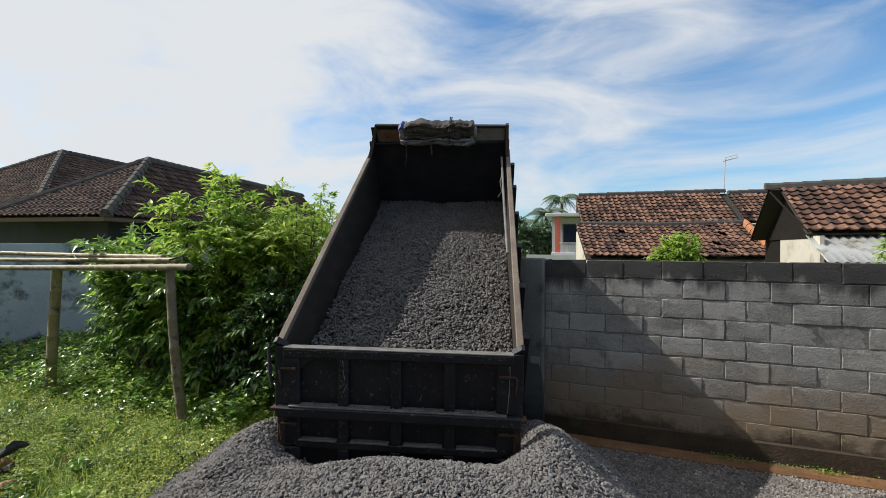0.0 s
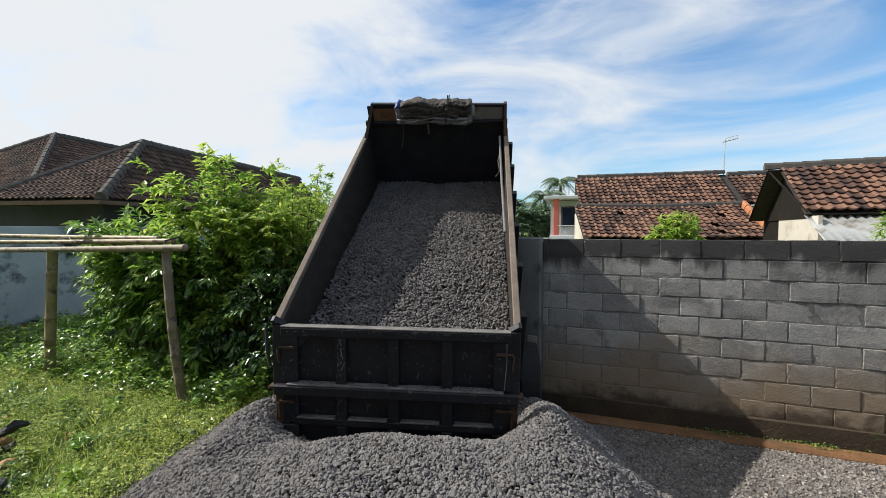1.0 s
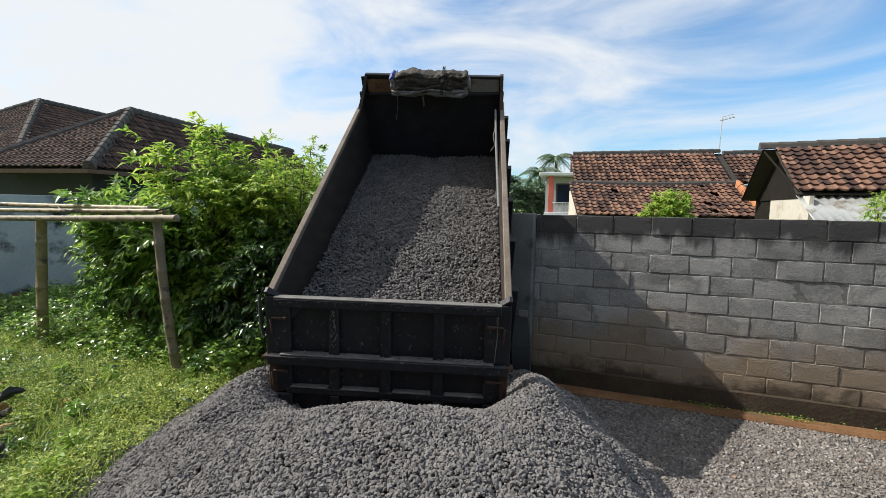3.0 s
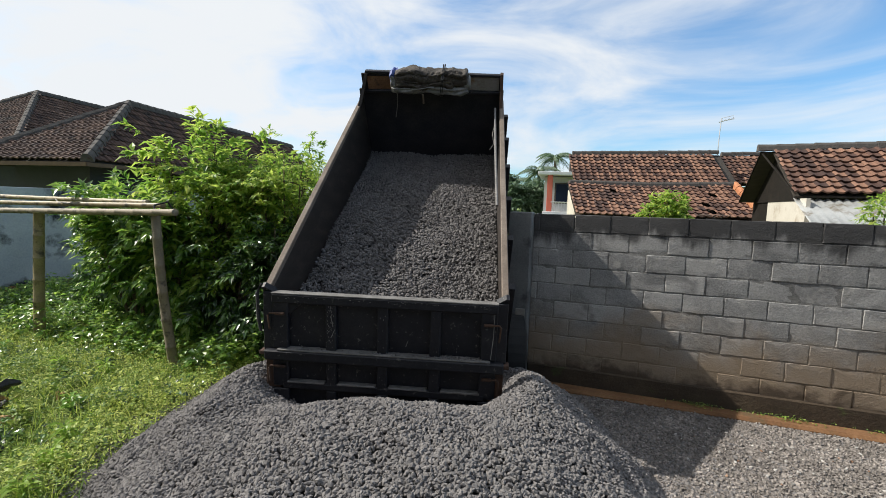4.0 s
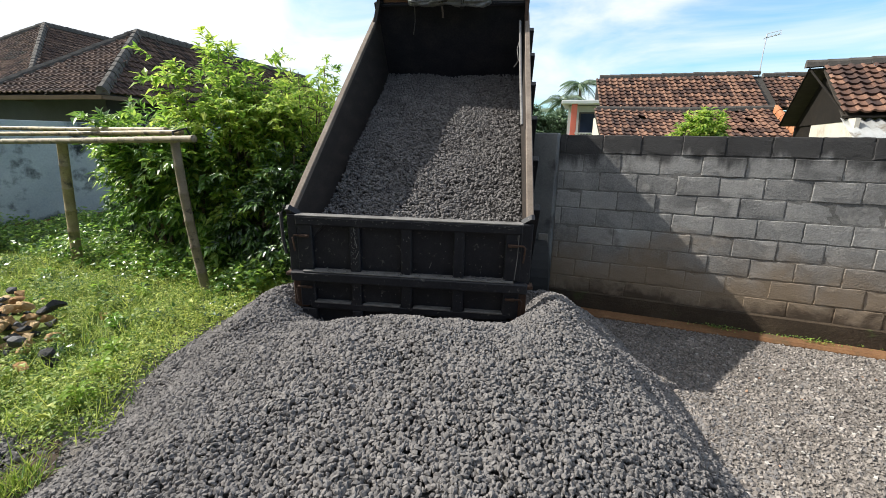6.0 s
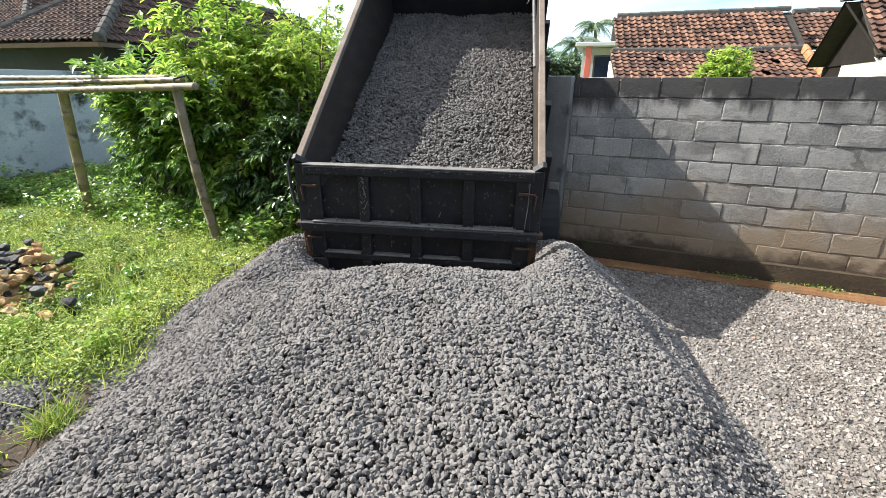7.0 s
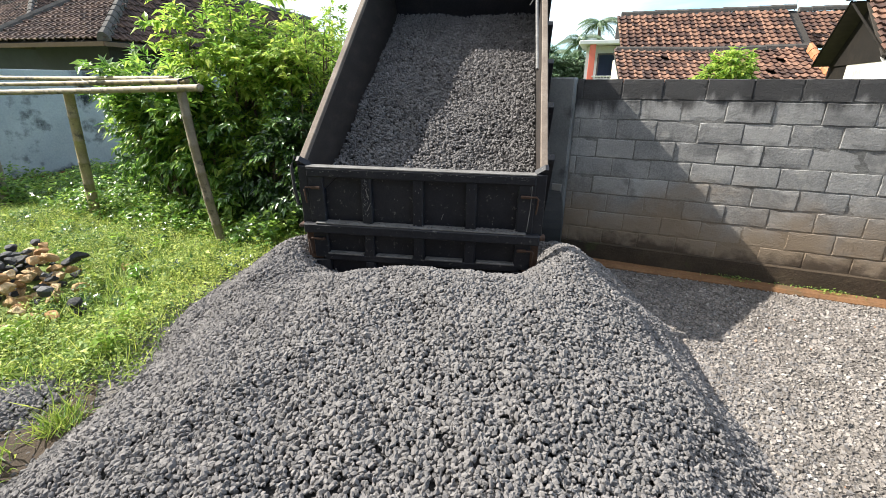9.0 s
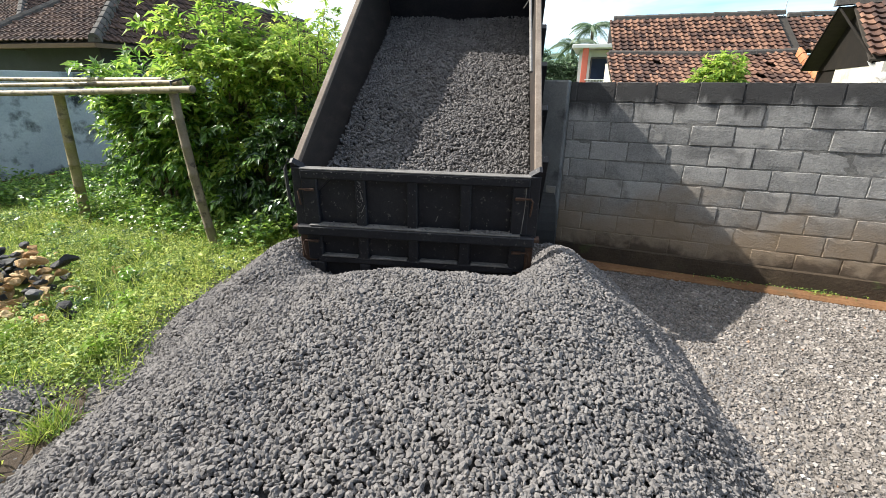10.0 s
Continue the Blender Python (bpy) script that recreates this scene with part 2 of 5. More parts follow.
M_TILEDARK = material("sooty_roof_tile", [(0.03, 0.017, 0.014), (0.07, 0.039, 0.029), (0.12, 0.071, 0.05)], 2, 50, 0.88, 0.4, 40, stain=(0.02, 0.018, 0.016), stain_scale=1.0, stain_at=0.55, per_object=0.5, per_island=0.5, bump_dist=0.006)
M_ORANGETILE = material("new_orange_tile", [(0.22, 0.075, 0.03), (0.34, 0.13, 0.055), (0.44, 0.2, 0.09)], 3, 50, 0.8, 0.3, 40, per_object=0.4, bump_dist=0.005)
M_RIDGE = material("cement_ridge", [(0.03, 0.027, 0.024), (0.065, 0.058, 0.052), (0.12, 0.11, 0.1)], 4, 50, 0.92, 0.5, 30, bump_dist=0.01)
M_WOOD = material("grey_timber", [(0.016, 0.013, 0.010), (0.032, 0.026, 0.02), (0.06, 0.048, 0.036)], 6, 60, 0.8, 0.3, 50, stretch=(1, 1, 4))
# near-black stands for the deep shade under the gable's overhang
M_GABLESHADE = material("shade_black_timber", [(0.004, 0.0035, 0.003), (0.010, 0.008, 0.006), (0.022, 0.017, 0.012)], 6, 60, 0.9, 0.4, 40, spec=0.2)
M_FASCIA = material("ochre_fascia", [(0.07, 0.045, 0.025), (0.14, 0.09, 0.05)], 3, 50, 0.8, 0.3, 40)
M_ZINC = material("zinc_sheet", [(0.30, 0.31, 0.31), (0.45, 0.46, 0.45), (0.55, 0.56, 0.55)], 2, 40, 0.5, 0.15, 40, metal=0.3, stain=(0.2, 0.17, 0.13), stain_scale=2.2)
M_RED = material("salmon_red_paint", [(0.50, 0.10, 0.07), (0.60, 0.15, 0.10)], 2, 40, 0.7, 0.1)
M_YELLOW = material("yellow_paint", [(0.6, 0.42, 0.10), (0.7, 0.5, 0.16)], 2, 40, 0.7, 0.1)
M_WHITE = material("white_paint", [(0.42, 0.43, 0.44), (0.55, 0.55, 0.55)], 2, 40, 0.7, 0.1)
M_DARKGLASS = material("dark_window_glass", [(0.01, 0.014, 0.03), (0.02, 0.03, 0.055)], 2, 40, 0.1, 0.0)
M_ALU = material("aluminium", [(0.5, 0.5, 0.5), (0.62, 0.62, 0.62)], 8, 50, 0.4, 0.1, metal=0.8)
M_BARK = material("brown_bark", [(0.06, 0.045, 0.03), (0.12, 0.09, 0.06), (0.2, 0.16, 0.11)], 8, 60, 0.9, 0.6, 40, bump_dist=0.008)
M_LEAF = material("glossy_leaf", [(0.06, 0.14, 0.028), (0.17, 0.33, 0.05), (0.38, 0.52, 0.1)], 1.6, 30, 0.33, 0.0, per_island=0.6, translucent=0.5, spec=0.8)
M_LEAFLIGHT = material("fresh_leaf", [(0.12, 0.24, 0.04), (0.30, 0.46, 0.07), (0.52, 0.6, 0.13)], 1.6, 30, 0.45, 0.0, per_island=0.55, translucent=0.6)
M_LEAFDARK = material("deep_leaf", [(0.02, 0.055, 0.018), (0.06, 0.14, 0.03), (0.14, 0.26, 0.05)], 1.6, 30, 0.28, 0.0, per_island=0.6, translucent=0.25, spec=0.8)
M_WEED = material("weed_leaf", [(0.09, 0.18, 0.032), (0.28, 0.385, 0.066), (0.55, 0.6, 0.15)], 1.3, 20, 0.55, 0.0, per_island=0.55, translucent=0.4)
M_TURF = material("turf_floor", [(0.05, 0.08, 0.014), (0.12, 0.17, 0.028), (0.2, 0.22, 0.055)], 2.5, 50, 0.95, 1.0, 70, stain=(0.11, 0.075, 0.04), stain_scale=1.1, stain_at=0.6, bump_dist=0.02)
M_PALM = material("palm_frond", [(0.04, 0.08, 0.04), (0.08, 0.14, 0.07), (0.13, 0.2, 0.1)], 2, 20, 0.5, 0.0, per_island=0.4, translucent=0.2)
M_ROCKDARK = material("dark_river_stone", [(0.013, 0.014, 0.017), (0.035, 0.037, 0.041), (0.085, 0.086, 0.09)], 5, 60, 0.75, 0.5, 30, per_object=0.5, bump_dist=0.01)
M_ROCKOCHRE = material("ochre_limestone", [(0.30, 0.15, 0.055), (0.48, 0.29, 0.12), (0.62, 0.47, 0.28)], 6, 60, 0.85, 0.8, 25, per_object=0.4, bump_dist=0.015)


# ---- mesh helpers ----
def mesh_of(name, verts, faces, mat=None, smooth=False):
    me = bpy.data.meshes.new(name)
    me.from_pydata([tuple(v) for v in verts] if not isinstance(verts, np.ndarray) else verts.tolist(), [], faces if not isinstance(faces, np.ndarray) else faces.tolist())
    if mat:
        me.materials.append(mat)
    if smooth:
        me.polygons.foreach_set("use_smooth", [True] * len(me.polygons))
    me.update()
    return me


def part(name, bm, mat, parent=None, label="", smooth=False):
    """Links a bmesh as one mesh object, in its parent's space."""
    me = bpy.data.meshes.new(name)
    bm.to_mesh(me)
    bm.free()
    me.materials.append(mat)
    if smooth:
        me.polygons.foreach_set("use_smooth", [True] * len(me.polygons))
    ob = new(name, me)
    ob.parent = parent
    if label:
        tagged(ob, label)
    return ob


def thing(name, at, label, category, group="", kind=""):
    e = new(name)
    e.empty_display_size = 0.1
    e.matrix_basis = at if isinstance(at, Matrix) else Matrix.Translation(at)
    return tagged(e, label, category, group, kind)


def add_box(bm, c, s, bevel=0.0, m=None):
    r = bmesh.ops.create_cube(bm, size=1.0)
    vs = r["verts"]
    for v in vs:
        v.co = Vector((v.co.x * s[0] + c[0], v.co.y * s[1] + c[1], v.co.z * s[2] + c[2]))
    if bevel:
        es = list({e for v in vs for e in v.link_edges})
        r2 = bmesh.ops.bevel(bm, geom=es, offset=bevel, segments=1, affect="EDGES")
        vs = list({v for f in r2["faces"] for v in f.verts} | {v for v in vs if v.is_valid})
    if m:
        bmesh.ops.transform(bm, matrix=m, verts=vs)
    return vs


def box(c, s, bevel=0.0, m=None):
    bm = bmesh.new()
    add_box(bm, c, s, bevel, m)
    return bm


def prism(outline, depth, m=None):
    """An outline in x and z, made solid along y from 0 to depth."""
    bm = bmesh.new()
    a = [bm.verts.new((x, 0, z)) for x, z in outline]
    b = [bm.verts.new((x, depth, z)) for x, z in outline]
    n = len(outline)
    bm.faces.new(a)
    bm.faces.new(b[::-1])
    for i in range(n):
        bm.faces.new((a[i], b[i], b[(i + 1) % n], a[(i + 1) % n]))
    bmesh.ops.recalc_face_normals(bm, faces=bm.faces[:])
    if m:
        bm.transform(m)
    return bm


def add_tube(bm, pts, radii, sides=8):
    rings = []
    for i, p in enumerate(pts):
        p = Vector(p)
        d = (Vector(pts[min(i + 1, len(pts) - 1)]) - Vector(pts[max(i - 1, 0)])).normalized()
        a = d.cross(Vector((0, 0, 1)) if abs(d.z) < 0.9 else Vector((1, 0, 0))).normalized()
        b = d.cross(a)
        r = radii[i] if isinstance(radii, (list, tuple)) else radii
        rings.append([bm.verts.new(p + r * (math.cos(2 * math.pi * k / sides) * a + math.sin(2 * math.pi * k / sides) * b)) for k in range(sides)])
    for q, s in zip(rings, rings[1:]):
        for k in range(sides):
            bm.faces.new((q[k], q[(k + 1) % sides], s[(k + 1) % sides], s[k]))
    bm.faces.new(rings[0][::-1])
    bm.faces.new(rings[-1])


def tube(pts, radii, sides=8):
    bm = bmesh.new()
    add_tube(bm, pts, radii, sides)
    return bm


def frame_of(o, x, y, z):
    return Matrix(((x[0], y[0], z[0], o[0]), (x[1], y[1], z[1], o[1]), (x[2], y[2], z[2], o[2]), (0, 0, 0, 1)))


# unit stones for gravel: rough chips, each a jittered solid with flattened sides
def unit_stones(corners, faces, count, jitter, seed):
    g0 = np.random.default_rng(seed)
    out_ = []
    for k in range(count):
        p = corners + g0.normal(size=corners.shape) * jitter
        p /= (np.abs(p) ** 3).sum(1)[:, None] ** (1 / 3)
        out_.append(p * np.array([1.12, g0.uniform(0.7, 1.0), g0.uniform(0.5, 0.8)]))
    return np.array(out_), faces


bm = bmesh.new()
bmesh.ops.create_icosphere(bm, subdivisions=1, radius=1.0)
bm.verts.index_update()
CHIP = unit_stones(np.array([v.co[:] for v in bm.verts]), np.array([[v.index for v in f.verts] for f in bm.faces]), 30, 0.2, 5)
bm.free()
bm = bmesh.new()
bmesh.ops.create_cube(bm, size=1.2)
bmesh.ops.triangulate(bm, faces=bm.faces[:])
bm.verts.index_update()
SPLINTER = unit_stones(np.array([v.co[:] for v in bm.verts]), np.array([[v.index for v in f.verts] for f in bm.faces]), 24, 0.22, 6)
bm.free()


def scatter_stones(name, pos, size, mat, seed, flat=0.0, normal=None, kind=None):
    """Many stones in one mesh, each turned its own way. flat: how far they lie down on the slope whose normal is given."""
    g = np.random.default_rng(seed)
    shapes, unit_f = kind or CHIP
    n, nvu, nfu = len(pos), shapes.shape[1], len(unit_f)
    q = g.normal(size=(n, 4))
    q[:, 1:3] *= 1 - flat
    q /= np.linalg.norm(q, axis=1)[:, None]
    w, x, y, z = q.T
    R = np.stack([1 - 2 * (y * y + z * z), 2 * (x * y - z * w), 2 * (x * z + y * w), 2 * (x * y + z * w), 1 - 2 * (x * x + z * z), 2 * (y * z - x * w),
                  2 * (x * z - y * w), 2 * (y * z + x * w), 1 - 2 * (x * x + y * y)], axis=1).reshape(n, 3, 3)
    if normal is not None:
        nz = normal / np.linalg.norm(normal, axis=1)[:, None]
        tx = np.cross(np.tile([0.0, 1.0, 0.0], (n, 1)), nz)
        tx /= np.linalg.norm(tx, axis=1)[:, None]
        R = np.einsum("nij,njk->nik", np.stack([tx, np.cross(nz, tx), nz], axis=2), R)
    V = np.einsum("nij,nkj->nki", R, shapes[g.integers(0, len(shapes), n)] * size[:, None, None]) + pos[:, None, :]
    F = unit_f[None] + (np.arange(n) * nvu)[:, None, None]
    me = bpy.data.meshes.new(name)
    nv, nf = n * nvu, n * nfu
    me.vertices.add(nv)
    me.vertices.foreach_set("co", V.reshape(-1).astype(np.float32))
    me.loops.add(nf * 3)
    me.loops.foreach_set("vertex_index", F.reshape(-1).astype(np.int32))
    me.polygons.add(nf)
    me.polygons.foreach_set("loop_start", np.arange(0, nf * 3, 3, dtype=np.int32))
    me.polygons.foreach_set("use_smooth", np.zeros(nf, bool))
    me.materials.append(mat)
    me.update(calc_edges=True)
    me.validate()
    return me


def leaf_mesh(name, base, direction, normal, length, width, mat, droop=0.25):
    """Folded leaves of four triangles, one for each row."""
    n = len(base)
    direction = direction / np.linalg.norm(direction, axis=1)[:, None]
    side = np.cross(direction, normal)
    side /= np.linalg.norm(side, axis=1)[:, None] + 1e-9
    up = np.cross(side, direction)
    L, Wd = length[:, None], width[:, None]
    mid = base + direction * L * 0.45
    tip = base + direction * L - up * L * droop
    lft = mid + side * Wd * 0.5 + up * Wd * 0.22
    rgt = mid - side * Wd * 0.5 + up * Wd * 0.22
    V = np.stack([base, lft, mid, rgt, tip], axis=1).reshape(-1, 3)
    F = (np.array([[0, 2, 1], [1, 2, 4], [0, 3, 2], [3, 4, 2]])[None] + (np.arange(n) * 5)[:, None, None]).reshape(-1, 3)
    me = bpy.data.meshes.new(name)
    me.vertices.add(len(V))
    me.vertices.foreach_set("co", V.reshape(-1).astype(np.float32))
    me.loops.add(len(F) * 3)
    me.loops.foreach_set("vertex_index", F.reshape(-1).astype(np.int32))
    me.polygons.add(len(F))
    me.polygons.foreach_set("loop_start", np.arange(0, len(F) * 3, 3, dtype=np.int32))
    me.polygons.foreach_set("use_smooth", np.zeros(len(F), bool))
    me.materials.append(mat)
    me.update(calc_edges=True)
    me.validate()
    return me


def inside_depth(px, py, poly):
    """Distance to the outline, positive inside it."""
    poly = np.array(poly, float)
    best = np.full(px.shape, 1e9)
    odd = np.zeros(px.shape, bool)
    for (x0, y0), (x1, y1) in zip(poly, np.roll(poly, -1, axis=0)):
        dx, dy = x1 - x0, y1 - y0
        t = np.clip(((px - x0) * dx + (py - y0) * dy) / (dx * dx + dy * dy), 0, 1)
        best = np.minimum(best, np.hypot(px - x0 - t * dx, py - y0 - t * dy))
        crosses = ((y0 > py) != (y1 > py)) & (px < (x1 - x0) * (py - y0) / (y1 - y0 + 1e-12) + x0)
        odd ^= crosses
    return np.where(odd, best, -best)

# ---- ground ----
PILE = [(-3.36, 3.4), (-3.26, 2.7), (-2.98, 1.8), (-2.7, 1.5), (-2.47, 1.05), (-2.35, 0.6), (-2.2, 0.2), (-1.5, 0.0), (-0.6, 0.15), (0.1, 0.4), (0.7, 0.75), (1.02, 1.3),
        (1.16, 1.96), (1.11, 2.3), (1.0, 2.75), (0.82, 3.3), (0.5, 4.0), (0.15, 4.4), (-0.6, 4.7), (-1.8, 4.9), (-2.8, 4.5)]
GRASS_EDGE = [(-3.2, 4.6), (-3.2, 2.8), (-2.95, 1.75), (-2.68, 1.4), (-2.75, 1.1), (-3.1, 0.95), (-3.6, 0.3), (-4.2, -6), (-40, -6), (-40, 30), (-3.2, 30)]


def ripple(x, y, s=1.0):
    return (np.sin(3.1 * x * s + 1.3 * np.sin(2.3 * y * s)) + np.sin(4.3 * y * s + 1.7 * np.sin(2.9 * x * s + 1.0)) + 0.6 * np.sin(7.7 * (x + 0.6 * y) * s + 2.0)) / 2.6


def pile_height(x, y):
    d = inside_depth(x, y, PILE) + 0.05 * ripple(x, y, 1.6)
    right_ = 1 / (1 + np.exp(-(x + 0.1) / 0.22))
    s = np.maximum(d, 0) * (0.66 + 0.15 * right_)
    cap = np.clip(0.32 + 0.20 * y, 0.24, 0.86) * (1 - 0.42 / (1 + np.exp(-(x - 0.17) / 0.18)))
    k = 2.6 + 2.4 * right_
    h = s / (1 + (s / cap) ** k) ** (1 / k)
    u = (x + 1.22) * 0.97 + (y - 2.93) * 0.25
    v = -(x + 1.22) * 0.25 + (y - 2.93) * 0.97
    h = h - 0.44 * np.exp(-(u / 0.96) ** 6 - ((v - 0.10) / 0.50) ** 2)
    h = h + (0.07 + 0.04 * (u > 0)) * np.exp(-((np.abs(u) - 1.2) / np.where(u > 0, 0.2, 0.22)) ** 2 - (v / 0.4) ** 2) * (s > 0.2)
    return np.maximum(h + 0.02 * ripple(x, y, 2.7) * (s > 0.1), 0)


def ground_height(x, y):
    g = np.clip(inside_depth(x, y, GRASS_EDGE) / 0.5, 0, 1)
    return 0.025 * ripple(x, y, 0.7) * np.clip((np.hypot(x, y) - 0) / 3, 0, 1) * g


# one sheet, fine near the yard and reaching the horizon
far = [-2500, -600, -150, -60, -30, -18, -13]
xs = np.array(far + list(np.arange(-11, 6.01, 0.25)) + [8, 12, 20, 40, 100, 300, 800, 2500])
ys = np.array(far + list(np.arange(-6, 8.01, 0.25)) + [10, 14, 20, 40, 100, 300, 800, 2500])
gx, gy = np.meshgrid(xs, ys)
gz = ground_height(gx, gy)
nx, ny = len(xs), len(ys)
faces = [(j * nx + i, j * nx + i + 1, (j + 1) * nx + i + 1, (j + 1) * nx + i) for j in range(ny - 1) for i in range(nx - 1)]
gm = mesh_of("ground", np.stack([gx, gy, gz], -1).reshape(-1, 3), faces, M_GROUND, True)
gm.materials.append(M_TURF)
fx = np.array([(gx.reshape(-1)[f[0]] + gx.reshape(-1)[f[2]]) / 2 for f in faces])
fy = np.array([(gy.reshape(-1)[f[0]] + gy.reshape(-1)[f[2]]) / 2 for f in faces])
turf = (inside_depth(fx, fy, GRASS_EDGE) > -0.1) | (np.abs(fx) > 14) | (fy > 9)
gm.polygons.foreach_set("material_index", turf.astype(np.int32))
ground = tagged(new("ground", gm), "gravelled yard ground with turf beside it", "ground", kind="structure")

# ---- block wall, its pillar and footing ----
WALL_Y, TOP, PITCH, COURSE, X0, X1 = 4.76, 1.91, 0.362, 0.191, -0.32, 7.4
wall = tagged(part("wall_block", box(((X0 + X1) / 2, WALL_Y + 0.051, 0.98), (X1 - X0, 0.09, 1.78)), M_MORTAR), "grey concrete block garden wall, unplastered, earth-stained at its foot", "wall", kind="structure")
tagged(part("plinth", box(((X0 + X1) / 2, WALL_Y + 0.05, 0.1), (X1 - X0, 0.13, 0.24), 0.015), M_PLINTH, wall), "damp mossy plinth")
curb = tagged(part("footing", box(((X0 + X1) / 2 + 0.05, WALL_Y - 0.095, -0.035), (X1 - X0, 0.17, 0.15), 0.025), M_CURB), "rust-brown concrete footing along the wall", "footing", kind="structure")
pillar = tagged(part("gate_pillar", box((-0.445, 4.70, 0.95), (0.25, 0.24, 1.94), 0.012), M_PILLAR), "grey cast concrete gate pillar at the wall's end", "pillar", kind="structure")
bm = box((-0.40, 4.577, 0.62), (0.1, 0.012, 0.5), 0.004)
part("old_form_mark", bm, M_MORTAR, pillar, "rough broken plaster strip")

# plain unseen wall, added behind the camera to cut sky fill from the south
tagged(part("wall_south", box((0.0, -3.7, 3.0), (22.0, 0.2, 6.1), 0.01), M_MORTAR), "plain grey cement wall, unseen, added to block sky light from the south", "wall", kind="structure")

# ---- dump truck: bed frame of reference at the tailgate's top ----
YAW, TILT, HALF, LONG, DEEP = radians(14.6), radians(37.74), 0.975, 3.5, 0.95
O = Vector((-1.222, 2.925, 1.228))
ROLL = radians(-0.47)
fwd = Vector((-math.sin(YAW), math.cos(YAW), 0))
rgt = Vector((math.cos(YAW), math.sin(YAW), 0))
upw = Vector((0, 0, 1))
rgt, upw = math.cos(ROLL) * rgt + math.sin(ROLL) * upw, -math.sin(ROLL) * rgt + math.cos(ROLL) * upw
bv = math.cos(TILT) * fwd + math.sin(TILT) * upw
bw = rgt.cross(bv)
BED = frame_of(O, rgt, bv, bw)
GLEAN = radians(2)
gd = (math.cos(GLEAN) * upw - math.sin(GLEAN) * fwd).normalized()
GATE = frame_of(O, rgt, gd.cross(rgt), gd)
truck_m = pose(O.x, O.y + 1.2, 0, 0, 0, math.degrees(YAW))
truck = thing("dump_truck", truck_m, "black steel dump truck with raised bed, tipping gravel", "truck")
INV = truck_m.inverted()


def tpart(name, bm, mat, parent=None, label="", m=BED, smooth=False):
    bm.transform(INV @ m)
    return part(name, bm, mat, parent or truck, label, smooth)


bed = tpart("bed_floor", box((0, LONG / 2, -DEEP - 0.03), (2 * HALF, LONG, 0.06)), M_HEAD)
for s in (-1, 1):
    side = tpart("side_panel", box((s * (HALF - 0.02), LONG / 2, -DEEP / 2 - 0.02), (0.04, LONG, DEEP), 0.004), M_BEDSIDE, label="scuffed brown steel side of the bed")
    tpart("rail", box((s * (HALF - 0.02), LONG / 2 + 0.02, 0.012), (0.056, LONG - 0.04, 0.05), 0.006), M_RAIL, side, "pale weathered top rail")
    for k in range(6):
        tpart("rib", box((s * (HALF + 0.035), 0.25 + k * 0.6, -DEEP / 2 - 0.03), (0.07, 0.07, DEEP - 0.06), 0.005), M_STEEL, side)
    # pointed ear at the rear corner
    m = BED @ pose(s * (HALF - 0.03), 0.0, 0)
    ear = prism([(s * x, z) for x, z in ((-0.055, -0.16), (0.04, -0.16), (0.04, 0.06), (0.015, 0.065), (-0.055, 0.0))], 0.05)
    tpart("hinge_ear", ear, M_STEEL, side, m=m)
head = tpart("headboard", box((0, LONG + 0.02, -DEEP / 2 + 0.05), (2 * HALF, 0.05, DEEP + 0.22), 0.004), M_HEAD, label="dark steel headboard")
lip = tpart("head_lip", box((0.005, LONG + 0.03, 0.25), (2 * HALF - 0.09, 0.03, 0.23), 0.003), M_HEAD, head, "dark sheet above the headboard")
tpart("rust_patch", box((-0.66, LONG + 0.012, 0.24), (0.38, 0.006, 0.19), 0.002), M_RUSTPLATE, lip, "ochre-brown rusted end of the sheet")
tpart("grey_patch", box((0.72, LONG + 0.012, 0.24), (0.38, 0.006, 0.19), 0.002), M_LIP, lip, "worn grey end of the sheet")
tpart("lip_ridge", box((0.02, LONG - 0.02, 0.145), (2 * HALF - 0.10, 0.05, 0.035), 0.005), M_STEEL, head)
tpart("lip_edge", box((0, 0, 0), (2 * HALF - 0.13, 0.06, 0.035), 0.006), M_STEEL, head, m=BED @ pose(0.045, LONG + 0.02, 0.372, 0, 1.3, 0))
for s in (-1, 1):
    cheek = prism([(-0.30, -0.02), (0.05, -0.02), (0.05, 0.385), (-0.02, 0.385), (-0.10, 0.2)], 0.04)
    cheek.transform(BED @ pose(s * (HALF - 0.03) + 0.02, LONG, 0, 0, 14 if s < 0 else -1, 0) @ Matrix.Rotation(radians(90), 4, "Z"))
    tpart("cheek_plate", cheek, M_BEDSIDE if s < 0 else M_RUST, head, m=Matrix.Identity(4))
# rod lying along the inside of the rail
tpart("tarp_rod", tube([(HALF - 0.085, 1.2, 0.03), (HALF - 0.10, 2.2, 0.035), (HALF - 0.105, 3.28, 0.02)], 0.014, 8), M_EDGE, label="pale steel rod beside the rail")
tpart("wire", tube([(HALF - 0.10, 2.9, 0.0), (HALF - 0.13, 2.75, -0.05), (HALF - 0.11, 2.62, -0.12), (HALF - 0.16, 2.55, -0.16)], 0.006, 5), M_EDGE)
tpart("rope_end", tube([(-0.45, LONG - 0.03, 0.12), (-0.46, LONG - 0.05, -0.05), (-0.50, LONG - 0.04, -0.22)], 0.006, 5), M_EDGE)

# tailgate hanging from its top corners
GH = 0.97
gate = tpart("tailgate", box((0, 0.03, -GH / 2 - 0.0), (2 * HALF - 0.16, 0.03, GH), 0.003), M_STEEL, label="black ribbed tailgate, scratched and dusty", m=GATE)
